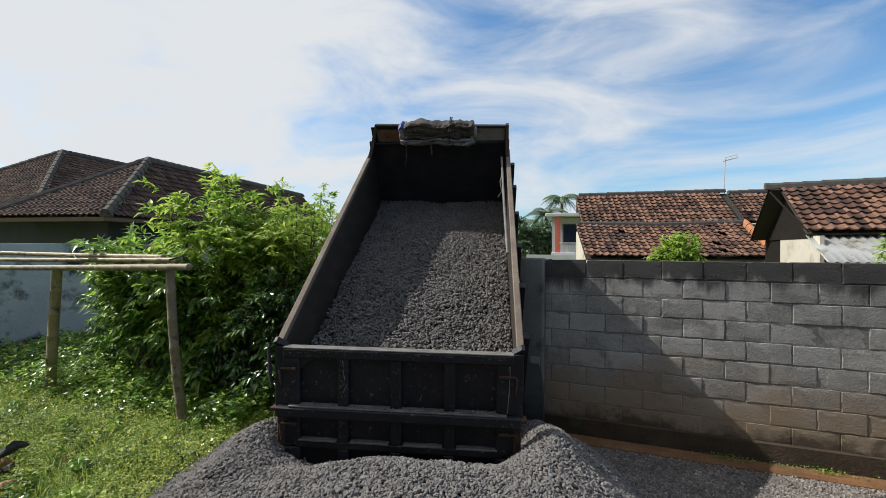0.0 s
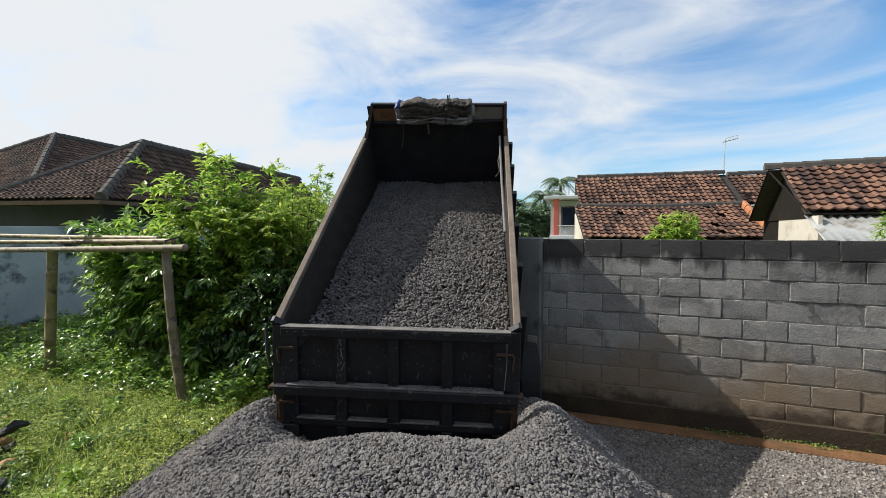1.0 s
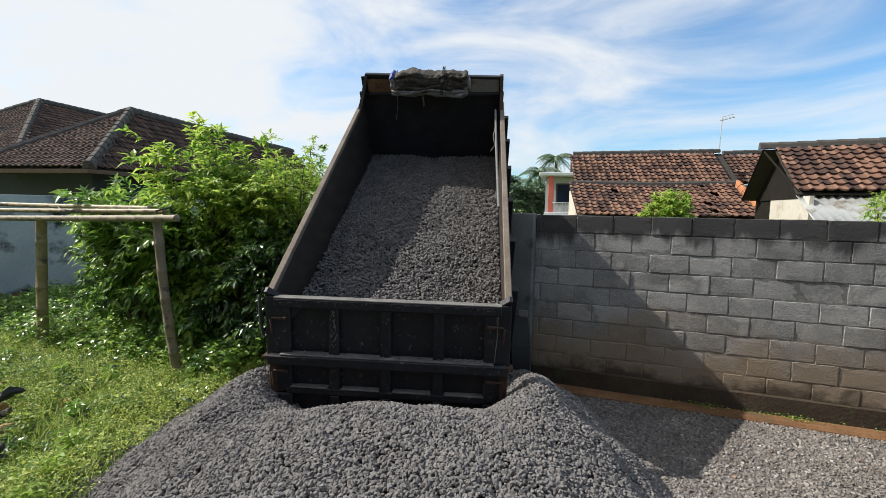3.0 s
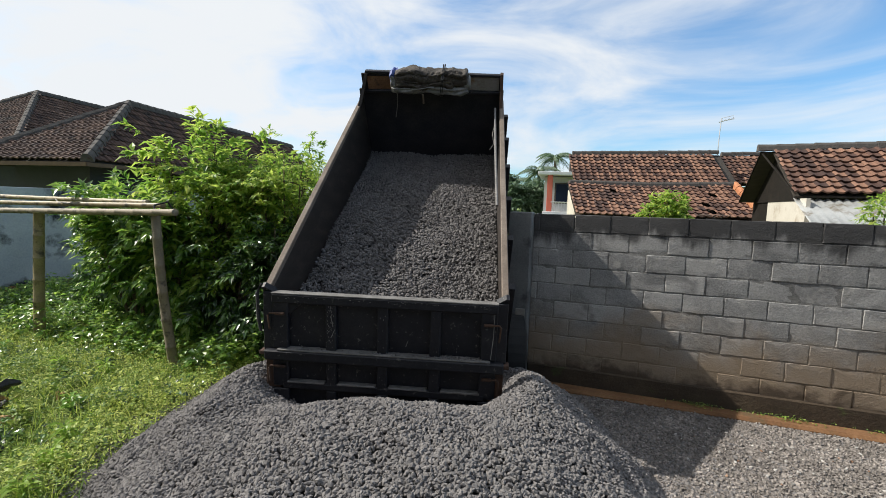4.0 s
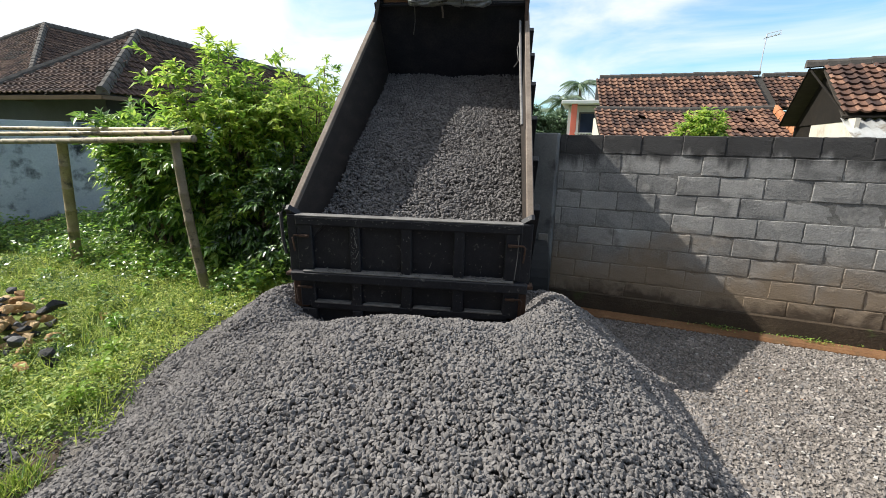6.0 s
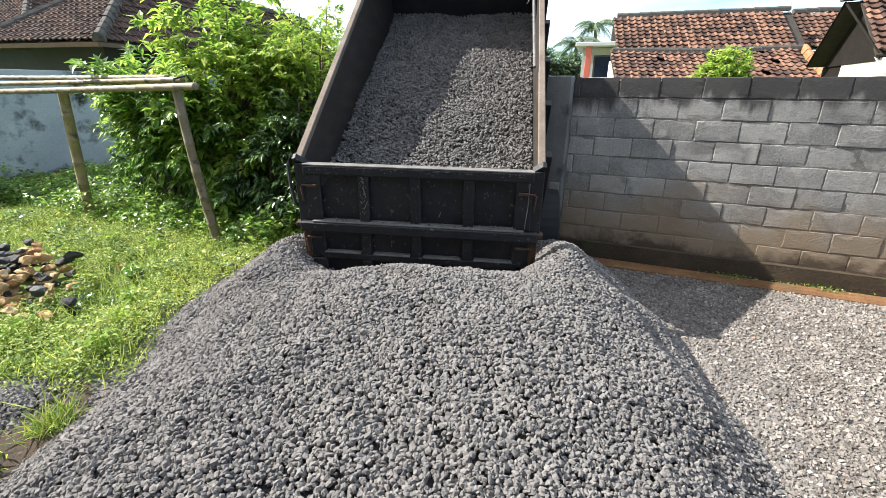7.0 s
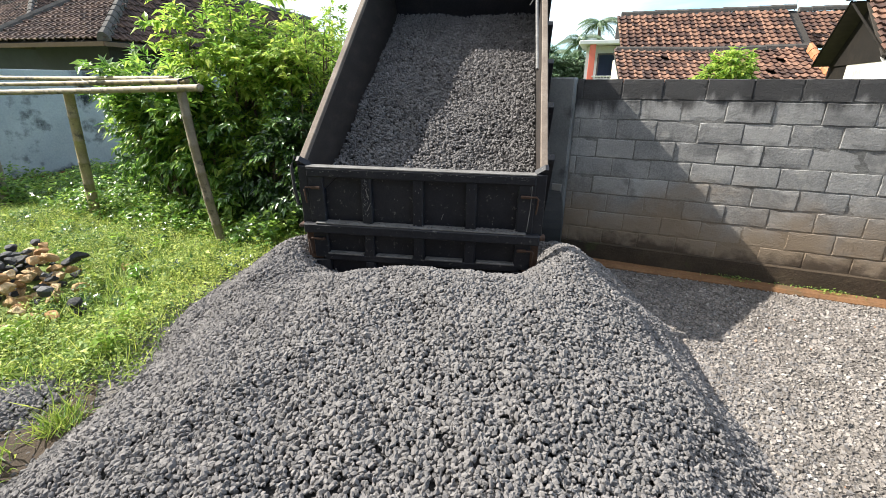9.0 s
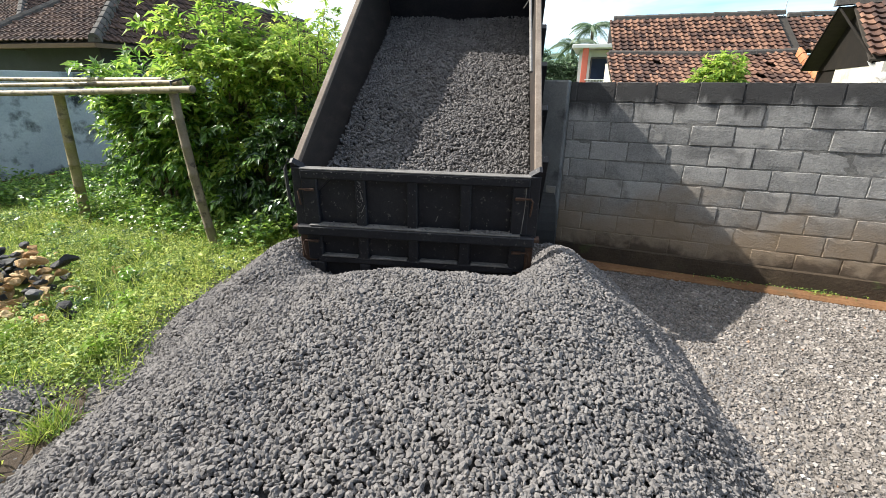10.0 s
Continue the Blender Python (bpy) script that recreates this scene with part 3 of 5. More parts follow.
tpart("top_beam", box((0, 0.0, -0.035), (2 * HALF - 0.14, 0.09, 0.075), 0.01), M_STEEL, gate, m=GATE)
# pale strips hold dust and the light that upward faces catch
tpart("top_edge", box((0, 0.0, 0.006), (2 * HALF - 0.14, 0.085, 0.012), 0.003), M_EDGE, gate, "dust-worn upper edge, light from above put into its pale colour", m=GATE)
tpart("mid_beam", box((0, -0.02, -0.50), (2 * HALF - 0.02, 0.11, 0.085), 0.012), M_STEEL, gate, m=GATE)
tpart("mid_ledge", box((0, -0.025, -0.452), (2 * HALF - 0.24, 0.09, 0.012), 0.003), M_EDGE, gate, "ledge with gravel dust, light from above put into its pale colour", m=GATE)
tpart("low_beam", box((0, -0.0, -0.765), (2 * HALF - 0.3, 0.07, 0.06), 0.01), M_STEEL, gate, m=GATE)
for k in range(5):
    x = -0.84 + 0.42 * k
    wide = 0.085 if 0 < k < 4 else 0.13
    tpart("upper_rib", box((x, -0.005, -0.26), (wide, 0.055, 0.39), 0.008), M_STEEL, gate, m=GATE)
    tpart("lower_rib", box((x, -0.005, -0.655), (wide, 0.055, 0.24), 0.008), M_STEEL, gate, m=GATE)
    tpart("foot_rib", box((x, -0.005, -0.88), (wide, 0.055, 0.17), 0.008), M_STEEL, gate, m=GATE)
    if k < 4:
        # same pale strip, top light put into its colour
        tpart("low_ledge", box((x + 0.21, -0.01, -0.732), (0.31, 0.06, 0.014), 0.003), M_EDGE, gate, m=GATE)
# chamfer plates in the outer corners of the panels
for s in (-1, 1):
    for z0, z1 in ((-0.072, 0.10), (-0.545, 0.08)):
        g = prism([(0, 0), (s * 0.11, 0), (0, -z1)], 0.03, GATE @ Matrix.Translation((s * -0.775, -0.012, z0)) @ Matrix.Identity(4))
        tpart("corner_gusset", g, M_STEEL, gate, m=Matrix.Identity(4))
    # end plate with its hooks
    plate = box((s * (HALF - 0.045), 0.0, -0.25), (0.10, 0.05, 0.52), 0.006)
    tpart("end_plate", plate, M_STEEL, gate, m=GATE)
    low = box((s * (HALF - 0.07), 0.0, -0.66), (0.12, 0.05, 0.26), 0.006)
    tpart("end_plate", low, M_RUST, gate, "rust-stained lower end plate", m=GATE)
    for z in (-0.16, -0.60):
        b2 = bmesh.new()
        add_tube(b2, [(s * (HALF - 0.17), -0.045, z), (s * (HALF - 0.06), -0.05, z + 0.004), (s * (HALF - 0.045), -0.05, z - 0.015), (s * (HALF - 0.055), -0.045, z - 0.13)], 0.008, 6)
        add_box(b2, (s * (HALF - 0.14), -0.042, z), (0.075, 0.025, 0.022), 0.004)
        tpart("latch_hook", b2, M_RUST, gate, m=GATE)
    tpart("side_bracket", box((s * (HALF - 0.03), -0.02, -0.485), (0.12, 0.09, 0.03), 0.005), M_RUST, gate, "rusty bracket", m=GATE)
# painted light: pale line for a rod's lit edge, between gate and right end plate
tpart("worn_seam", tube([(HALF - 0.098, -0.03, -0.02), (HALF - 0.10, -0.03, -0.25), (HALF - 0.115, -0.03, -0.44)], 0.005, 5), M_EDGE, gate, m=GATE)
# hose loop over the left corner
tpart("cable_loop", tube([(-HALF + 0.02, 0.02, 0.02), (-HALF - 0.03, -0.01, 0.07), (-HALF - 0.05, -0.03, 0.0), (-HALF - 0.045, -0.03, -0.2), (-HALF - 0.03, -0.02, -0.32)], 0.014, 6), M_RUBBER, gate, m=GATE)
# chipped paint: small slivers over the ribs and panels
g_s = random.Random(6)
b_s = bmesh.new()
for k in range(70):
    on_rib = g_s.random() < 0.45
    x = (g_s.choice((-0.42, -0.42, 0.0, 0.42)) + g_s.uniform(-0.035, 0.035)) if on_rib else g_s.uniform(-0.86, 0.86)
    z = g_s.uniform(-0.44, -0.09) if g_s.random() < 0.75 else g_s.uniform(-0.70, -0.57)
    if not on_rib and min(abs(x - q) for q in (-0.84, -0.42, 0.0, 0.42, 0.84)) < 0.08:
        continue
    y = -0.0335 if on_rib else 0.0145
    add_box(b_s, (0, 0, 0), (g_s.uniform(0.0015, 0.004), 0.002, g_s.uniform(0.003, 0.018)), 0.0, pose(x, y, z, 0, g_s.uniform(-50, 50), 0))
for k in range(46):
    add_box(b_s, (0, 0, 0), (g_s.uniform(0.0015, 0.0035), 0.002, g_s.uniform(0.004, 0.016)), 0.0, pose(-0.42 + g_s.gauss(0, 0.014), -0.0335, -0.08 - 0.3 * g_s.random() ** 1.4, 0, g_s.uniform(-30, 30), 0))
for k in range(40):
    add_box(b_s, (0, 0, 0), (g_s.uniform(0.004, 0.014), 0.002, g_s.uniform(0.002, 0.005)), 0.0, pose(g_s.uniform(-0.85, 0.85), -0.0465, -0.012 - abs(g_s.gauss(0, 0.012)), 0, g_s.uniform(-8, 8), 0))
for x, z, a_, ln in ((0.19, -0.37, 20, 0.05), (-0.41, -0.2, -12, 0.09), (-0.40, -0.30, 25, 0.07)):
    add_box(b_s, (0, 0, 0), (0.006, 0.002, ln), 0.0, pose(x, 0.0145 if abs(x) < 0.3 else -0.0335, z, 0, a_, 0))
chips = tpart("paint_chips", b_s, M_EDGE, gate, "pale chips and scratches in the paint", m=GATE)
tagged(chips, kind="stuff")
# crumbs of stone left on the ledge
g_l = np.random.default_rng(19)
n = 170
lx = np.concatenate([g_l.uniform(-0.75, 0.8, 60), 0.8 - np.abs(g_l.normal(0, 0.3, n - 60))])
lp = np.stack([lx, g_l.uniform(-0.06, 0.008, n), np.full(n, -0.441)], 1)
crumbs = new("ledge_gravel", scatter_stones("ledge_gravel", lp, g_l.uniform(0.003, 0.008, n), M_PILE, 20))
crumbs.data.transform(INV @ GATE)
crumbs.parent = gate
tagged(crumbs, "grey gravel crumbs on the ledge", kind="stuff")
# chassis and rear wheels below the bed
T = Matrix.Translation(truck_m.translation) @ Matrix.Rotation(YAW, 4, "Z")
for s in (-1, 1):
    tpart("chassis_beam", box((s * 0.38, 1.6, 0.72), (0.08, 4.4, 0.18), 0.01), M_STEEL, m=T)
    for k in (0, 1):
        c = Vector((s * (0.62 + 0.24 * k), 0.25, 0.40))
        tyre = tpart("tyre", tube([c + Vector((dx, 0, 0)) for dx in (-0.11, -0.09, 0.09, 0.11)], [0.34, 0.40, 0.40, 0.34], 28), M_RUBBER, m=T, smooth=False)
        tpart("rim", tube([c + Vector((dx, 0, 0)) for dx in (-0.115, 0.115)], 0.22, 20), M_EDGE, tyre, m=T)
tpart("axle", tube([(-0.9, 0.25, 0.40), (0.9, 0.25, 0.40)], 0.07, 12), M_STEEL, m=T)
tpart("hoist_ram", tube([T.inverted() @ BED @ Vector((0, 2.3, -DEEP - 0.1)), (0, 2.6, 0.7)], 0.07, 12), M_EDGE, m=T)

# ---- folded tarpaulin over the headboard ----
def tarpaulin():
    t_m = BED @ pose(0.0, LONG + 0.0, 0.27)
    tarp = thing("tarpaulin", t_m, "folded dusty brown tarpaulin tied over the headboard", "tarpaulin")

    def roll(cx, cz, rx, rz, half, seed, mat, name, label, cy=0.0):
        g = np.random.default_rng(seed)
        bm = bmesh.new()
        rings = []
        n, m_ = 44, 28
        for i in range(n + 1):
            t = i / n * 2 - 1
            end = (1 - abs(t) ** 10) ** 0.4 if abs(t) < 1 else 0.05
            ring = []
            for k in range(m_):
                a = 2 * math.pi * k / m_
                p = Vector((t * half * 2.2, math.cos(a) * 1.3, math.sin(a) * 1.3))
                w_ = 1 + 0.34 * noise.noise(p * 2.1 + Vector((seed, 0, 0))) + 0.26 * abs(noise.noise(p * 4.5 + Vector((0, seed, 0)))) - 0.2 * abs(noise.noise(p * 9.0 + Vector((0, seed, 3))))
                ca, sa = math.copysign(abs(math.cos(a)) ** 0.6, math.cos(a)), math.copysign(abs(math.sin(a)) ** 0.6, math.sin(a))
                ring.append(bm.verts.new((cx + t * half, cy - rx * end * w_ * ca, cz + rz * end * w_ * sa + 0.012 * math.sin(t * 5 + seed))))
            rings.append(ring)
        for q, s in zip(rings, rings[1:]):
            for k in range(m_):
                bm.faces.new((q[k], s[k], s[(k + 1) % m_], q[(k + 1) % m_]))
        bm.faces.new(rings[0])
        bm.faces.new(rings[-1][::-1])
        return part(name, bm, mat, tarp, label, True)

    roll(-0.10, 0.10, 0.12, 0.085, 0.37, 3, M_TARP, "fold", "brown main fold", -0.06)
    roll(-0.06, 0.03, 0.13, 0.05, 0.40, 5, M_TARP, "fold", "brown under fold", -0.08)
    roll(0.34, 0.08, 0.12, 0.095, 0.17, 9, M_TARP, "fold", "darker short fold", -0.05)
    roll(0.01, -0.035, 0.15, 0.05, 0.53, 14, M_TARPGREY, "lining", "grey crumpled lining", -0.07)
    roll(-0.44, 0.03, 0.11, 0.075, 0.07, 17, M_TARPGREY, "lining", "pale turned-up end of the lining", -0.06)
    roll(0.49, 0.03, 0.11, 0.075, 0.05, 18, M_TARPGREY, "lining", "pale turned-up end of the lining", -0.06)
    roll(-0.47, 0.09, 0.10, 0.07, 0.05, 21, M_TARPBLUE, "corner", "blue inner corner", -0.03)
    for x in (0.19, 0.21):
        part("rope", tube([(x, -0.05, 0.25), (x - 0.02, -0.22, 0.12), (x - 0.03, -0.24, -0.02), (x - 0.04, -0.17, -0.12)], 0.008, 6), M_RUBBER, tarp)
    part("strap_end", tube([(-0.08, -0.2, -0.08), (-0.075, -0.19, -0.17), (-0.08, -0.17, -0.22)], 0.012, 5), M_RAIL, tarp)


tarpaulin()

# ---- gravel: in the bed, in the pile and over the yard ----
g = np.random.default_rng(11)


def load_level(u, v):
    return -0.37 - 0.125 * v - 0.012 * (u + 0.9) + 0.03 * ripple(u, v, 1.4) - 0.03 * np.exp(-((u + 1.0) / 0.25) ** 2)


n = 26000
u, v = g.uniform(-HALF + 0.05, HALF - 0.05, n), g.uniform(0.05, LONG - 0.02, n)
loc = np.stack([u, v, load_level(u, v) + g.uniform(-0.022, 0.012, n)], 1)
B3 = np.array(BED.to_3x3())
pos = loc @ B3.T + np.array(O)
load = thing("gravel_load", (O.x, O.y, 0), "heap of grey crushed stone lying in the bed", "gravel", kind="stuff")
me = scatter_stones("stones", pos - np.array([O.x, O.y, 0]), g.uniform(0.0088, 0.0165, n), M_PILE, 12, 0.5, np.tile(np.array(bw), (n, 1)))
st = new("stones", me)
st.parent = load
tagged(st, kind="stuff")
us, vs = np.linspace(-HALF + 0.04, HALF - 0.04, 24), np.linspace(0.0, LONG, 40)
gu, gv = np.meshgrid(us, vs)
sheet = np.stack([gu, gv, load_level(gu, gv) - 0.036], -1).reshape(-1, 3) @ B3.T + np.array([0, 0, O.z])
f = [(j * 24 + i, j * 24 + i + 1, (j + 1) * 24 + i + 1, (j + 1) * 24 + i) for j in range(39) for i in range(23)]
# dark sheet paints the shade in the gaps of the load
lb = new("load_body", mesh_of("load_body", sheet, f, M_GAPSHADE, True))
lb.parent = load

pile = thing("gravel_pile", (-1.0, 2.2, 0), "tipped heap of grey crushed stone on the yard", "gravel", kind="stuff")
xs, ys = np.arange(-3.6, 1.4, 0.06), np.arange(-0.2, 5.1, 0.06)
gx, gy = np.meshgrid(xs, ys)
gz = pile_height(gx, gy) - 0.03
k = len(xs)
f = [(j * k + i, j * k + i + 1, (j + 1) * k + i + 1, (j + 1) * k + i) for j in range(len(ys) - 1) for i in range(k - 1)
     if max(gz[j, i], gz[j + 1, i + 1], gz[j + 1, i], gz[j, i + 1]) > -0.028]
# dark sheet again, as painted gap shade under the pile's stones
pb = new("pile_body", mesh_of("pile_body", np.stack([gx + 1.0, gy - 2.2, gz], -1).reshape(-1, 3), f, M_GAPSHADE, True))
pb.parent = pile
n = 150000
x, y = g.uniform(-3.6, 1.4, n), g.uniform(-0.15, 4.6, n)
d = inside_depth(x, y, PILE)
keep = (d > 0.0) | (g.uniform(size=n) < np.exp(d / np.where(x > 0.2, 0.42, 0.2)) * 0.5)
keep &= (y < 3.6) | (g.uniform(size=n) < 0.5)
# stones that rolled off towards the wall
rx, ry = g.uniform(0.6, 3.2, 26000), g.uniform(0.9, 4.5, 26000)
rd = inside_depth(rx, ry, PILE)
far = (rd < 0) & (g.uniform(size=26000) < np.exp(rd / np.where(ry > 2.6, 0.8, 0.28)))
x, y = np.concatenate([x[keep], rx[far]]), np.concatenate([y[keep], ry[far]])
hidden = (np.abs((x + 1.22) * 0.97 + (y - 2.93) * 0.25) < 0.8) & (y > 3.25)
x, y = x[~hidden], y[~hidden]
z = pile_height(x, y) + g.uniform(-0.016, 0.004, len(x))
slope = np.stack([pile_height(x - 0.03, y) - pile_height(x + 0.03, y), pile_height(x, y - 0.03) - pile_height(x, y + 0.03), np.full(len(x), 0.06)], 1)
size = g.uniform(0.0088, 0.0165, len(x)) * np.where(g.uniform(size=len(x)) < 0.06, 1.25, 1.0)
st = new("stones", scatter_stones("stones", np.stack([x + 1.0, y - 2.2, z], 1), size, M_PILE, 13, 0.42, slope))
st.parent = pile
tagged(st, kind="stuff")

n = 80000
x, y = g.uniform(0.3, 4.6, n), g.uniform(0.7, 4.60, n)
keep = (inside_depth(x, y, PILE) < 0.05) & ((x < 3.6) | (g.uniform(size=n) < 0.5))
x, y = x[keep], y[keep]
yard = tagged(new("yard_chippings", scatter_stones("yard_chippings", np.stack([x, y, g.uniform(-0.004, 0.008, len(x))], 1), g.uniform(0.005, 0.014, len(x)) * np.where(g.uniform(size=len(x)) < 0.03, 1.8, 1.0), M_YARD, 14, 0.6, kind=SPLINTER)),
              "pale grey stone chippings spread over the yard", "chippings", kind="stuff")

n = 26
x, y = g.uniform(1.25, 3.4, n), g.uniform(1.2, 4.2, n)
tagged(new("brick_crumbs", scatter_stones("brick_crumbs", np.stack([x, y, np.full(n, 0.012)], 1), g.uniform(0.006, 0.013, n), M_BRICKBIT, 23, 0.6, kind=SPLINTER)), "scattered orange brick crumbs in the chippings", "brick crumbs", kind="stuff")
n = 420
x, y = g.uniform(1.1, 3.6, n), g.uniform(1.0, 4.4, n)
tagged(new("pale_flakes", scatter_stones("pale_flakes", np.stack([x, y, np.full(n, 0.012)], 1), g.uniform(0.007, 0.016, n), M_FLAKE, 24, 0.85, kind=SPLINTER)), "larger pale stone flakes in the chippings", "stone flakes", kind="stuff")

# ---- bamboo frame ----
def bamboo(p, q, r, seed, mat, parent, name, label=""):
    p, q = Vector(p), Vector(q)
    n = max(3, int((q - p).length / 0.28))
    bm = bmesh.new()
    g_ = random.Random(seed)
    pts, rad = [], []
    bend = Vector((g_.uniform(-1, 1), g_.uniform(-1, 1), g_.uniform(-0.4, 0.4))) * 0.025
    for i in range(n + 1):
        t = i / n
        c = p.lerp(q, t) + bend * math.sin(math.pi * t)
        d = (q - p).normalized()
        rr = r * (1.05 - 0.12 * t)
        pts += [c - d * 0.012, c, c + d * 0.012]
        rad += [rr, rr * 1.11, rr]
    add_tube(bm, pts, rad, 10)
    return part(name, bm, mat, parent, label, True)


frame_thing = thing("bamboo_frame", (-4.2, 3.45, 0), "open drying frame of dry bamboo poles on the grass", "frame")
base = Vector((-4.2, 3.45, 0))
for nm, p, q, r, mat in (("post", (-4.17, 3.47, -0.05), (-4.32, 3.42, 1.82), 0.05, M_BAMBOOOLD), ("post", (-6.73, 3.53, -0.05), (-6.50, 3.5, 1.73), 0.062, M_BAMBOO),
                         ("bar", (-3.95, 3.36, 1.81), (-9.2, 3.36, 1.70), 0.036, M_BAMBOOOLD), ("bar", (-4.3, 3.50, 1.875), (-9.2, 3.6, 1.82), 0.03, M_BAMBOO),
                         ("bar", (-4.7, 3.62, 1.90), (-9.2, 3.95, 1.92), 0.032, M_BAMBOO), ("post", (-9.0, 3.5, -0.05), (-8.9, 3.5, 1.6), 0.06, M_BAMBOOOLD)):
    bamboo(Vector(p) - base, Vector(q) - base, r, hash((round(p[0] * 10), round(p[1] * 10))) % 97, mat, frame_thing, nm)
part("lashing", tube([(-0.05, -0.1, 1.36 + 0.42), (-0.10, -0.05, 1.46 + 0.42), (-0.02, 0.05, 1.50 + 0.42), (0.0, 0.1, 1.36 + 0.45)], 0.012, 5), M_RUBBER, frame_thing, "black rubber lashing")
part("cord", tube([(-1.6, 0.0, 1.86), (-2.0, 0.1, 1.87), (-2.4, 0.3, 1.90), (-2.9, 0.35, 1.86)], 0.007, 5), M_EDGE, frame_thing, "pale loose cord")

# ---- whitewashed garden wall ----
white = tagged(part("wall_white", box((-10.25, 6.5, 1.0), (0.16, 12.0, 2.15), 0.01), M_WHITEWALL), "pale whitewashed garden wall, blotched with black mould", "wall", kind="structure")
part("foot_band", box((-10.165, 6.5, 0.08), (0.025, 12.0, 0.2), 0.008), M_CURB, white, "earth-splashed foot")


# ---- roofs ----
def tile_mesh(name, w, l, mat):
    """A pantile: flat pan and raised roll, with a turned-down lip."""
    prof = [(0.0, 0.35), (0.12, 0.95), (0.27, 1.0), (0.42, 0.35), (0.60, 0.05), (0.82, 0.02), (1.04, 0.30)]
    V, F = [], []
    for t, lift in ((0.0, 0.035), (1.08, 0.0)):
        V += [((a - 0.5) * w, t * l, b * 0.2 * w + lift) for a, b in prof]
    n = len(prof)
    V += [((a - 0.5) * w, 0.002, b * 0.2 * w + 0.035 - 0.03) for a, b in prof]
    for i in range(n - 1):
        F.append((i, i + 1, n + i + 1, n + i))
        F.append((2 * n + i, 2 * n + i + 1, i + 1, i))
    return mesh_of(name, V, F, mat)


def roof_face(parent, o, along, upslope, width, length, mat, tw=0.22, tl=0.27, keep=None, parts=300, seed=1, gaps=0.0, deck=True, sag=0.0):
    """Tiles in courses over a sloping face; the nearest are pieces of their own, the rest one mesh."""
    o, along, upslope = Vector(o), Vector(along).normalized(), Vector(upslope).normalized()
    nrm = along.cross(upslope).normalized()
    g_ = random.Random(seed)
    unit = tile_mesh("roof_tile", tw, tl, mat)
    uv = np.array([v.co[:] for v in unit.vertices])
    uf = np.array([p.vertices[:] for p in unit.polygons])
    made, RV, RF = 0, [], []
    for r in range(int(length / tl)):
        for c in range(int(width / tw)):
            a, s = (c + 0.5) * tw, r * tl
            if keep and not keep(a, s):
                continue
            if g_.random() < gaps:
                continue
            dz = -sag * math.sin(math.pi * a / width) * (0.4 + s / length)
            m = frame_of(o + along * a + upslope * s + nrm * (0.02 + g_.uniform(0, 0.008)) + Vector((0, 0, dz)), along, upslope, nrm) @ pose(
                0, 0, 0, g_.uniform(-1.6, 1.6), g_.uniform(-2, 2), g_.uniform(-2.5, 2.5))
            if made < parts:
                ob = new("roof_tile", unit)
                ob.parent = parent
                ob.matrix_basis = m
                made += 1
            else:
                mm = np.array(m)
                RV.append(uv @ mm[:3, :3].T + mm[:3, 3])
                RF.append(uf + len(uv) * (len(RV) - 1))
    if RV:
        ob = new("roof_tiles", mesh_of("roof_tiles", np.concatenate(RV), np.concatenate(RF), mat))
        ob.parent = parent
        tagged(ob, kind="stuff")
    if deck and not keep:
        mm = frame_of(o - nrm * 0.05 - Vector((0, 0, sag * 0.8)), along, upslope, nrm)
        b_ = box((width / 2, length / 2, 0), (width - 0.04, length - 0.04, 0.03))
        b_.transform(mm)
        part("roof_deck", b_, M_WOOD, parent)


def ridge_caps(parent, p, q, mat, size=0.10, step=0.30):
    p, q = Vector(p), Vector(q)
    d = (q - p).normalized()
    n = max(2, int((q - p).length / step))
    sidev = d.cross(Vector((0, 0, 1))).normalized()
    upv = sidev.cross(d)
    prof = [(-1.0, -0.75), (-0.75, 0.2), (-0.3, 0.7), (0.3, 0.7), (0.75, 0.2), (1.0, -0.75)]
    st_ = (q - p).length / n
    V, F = [], []
    for t, sc in ((0.0, 1.08), (1.05, 0.92)):
        V += [(a * size * sc, t * st_, b * size * sc) for a, b in prof]
    for i in range(5):
        F.append((i, i + 1, 6 + i + 1, 6 + i))
    F += [(5, 4, 3, 2, 1, 0), (6, 7, 8, 9, 10, 11)]
    unit = mesh_of("ridge_tile", V, F, mat)
    for i in range(n):
        ob = new("ridge_tile", unit)
        ob.parent = parent
        ob.matrix_basis = frame_of(p + d * (i * st_) + Vector((0, 0, random.uniform(-0.006, 0.006))), sidev, d, upv)


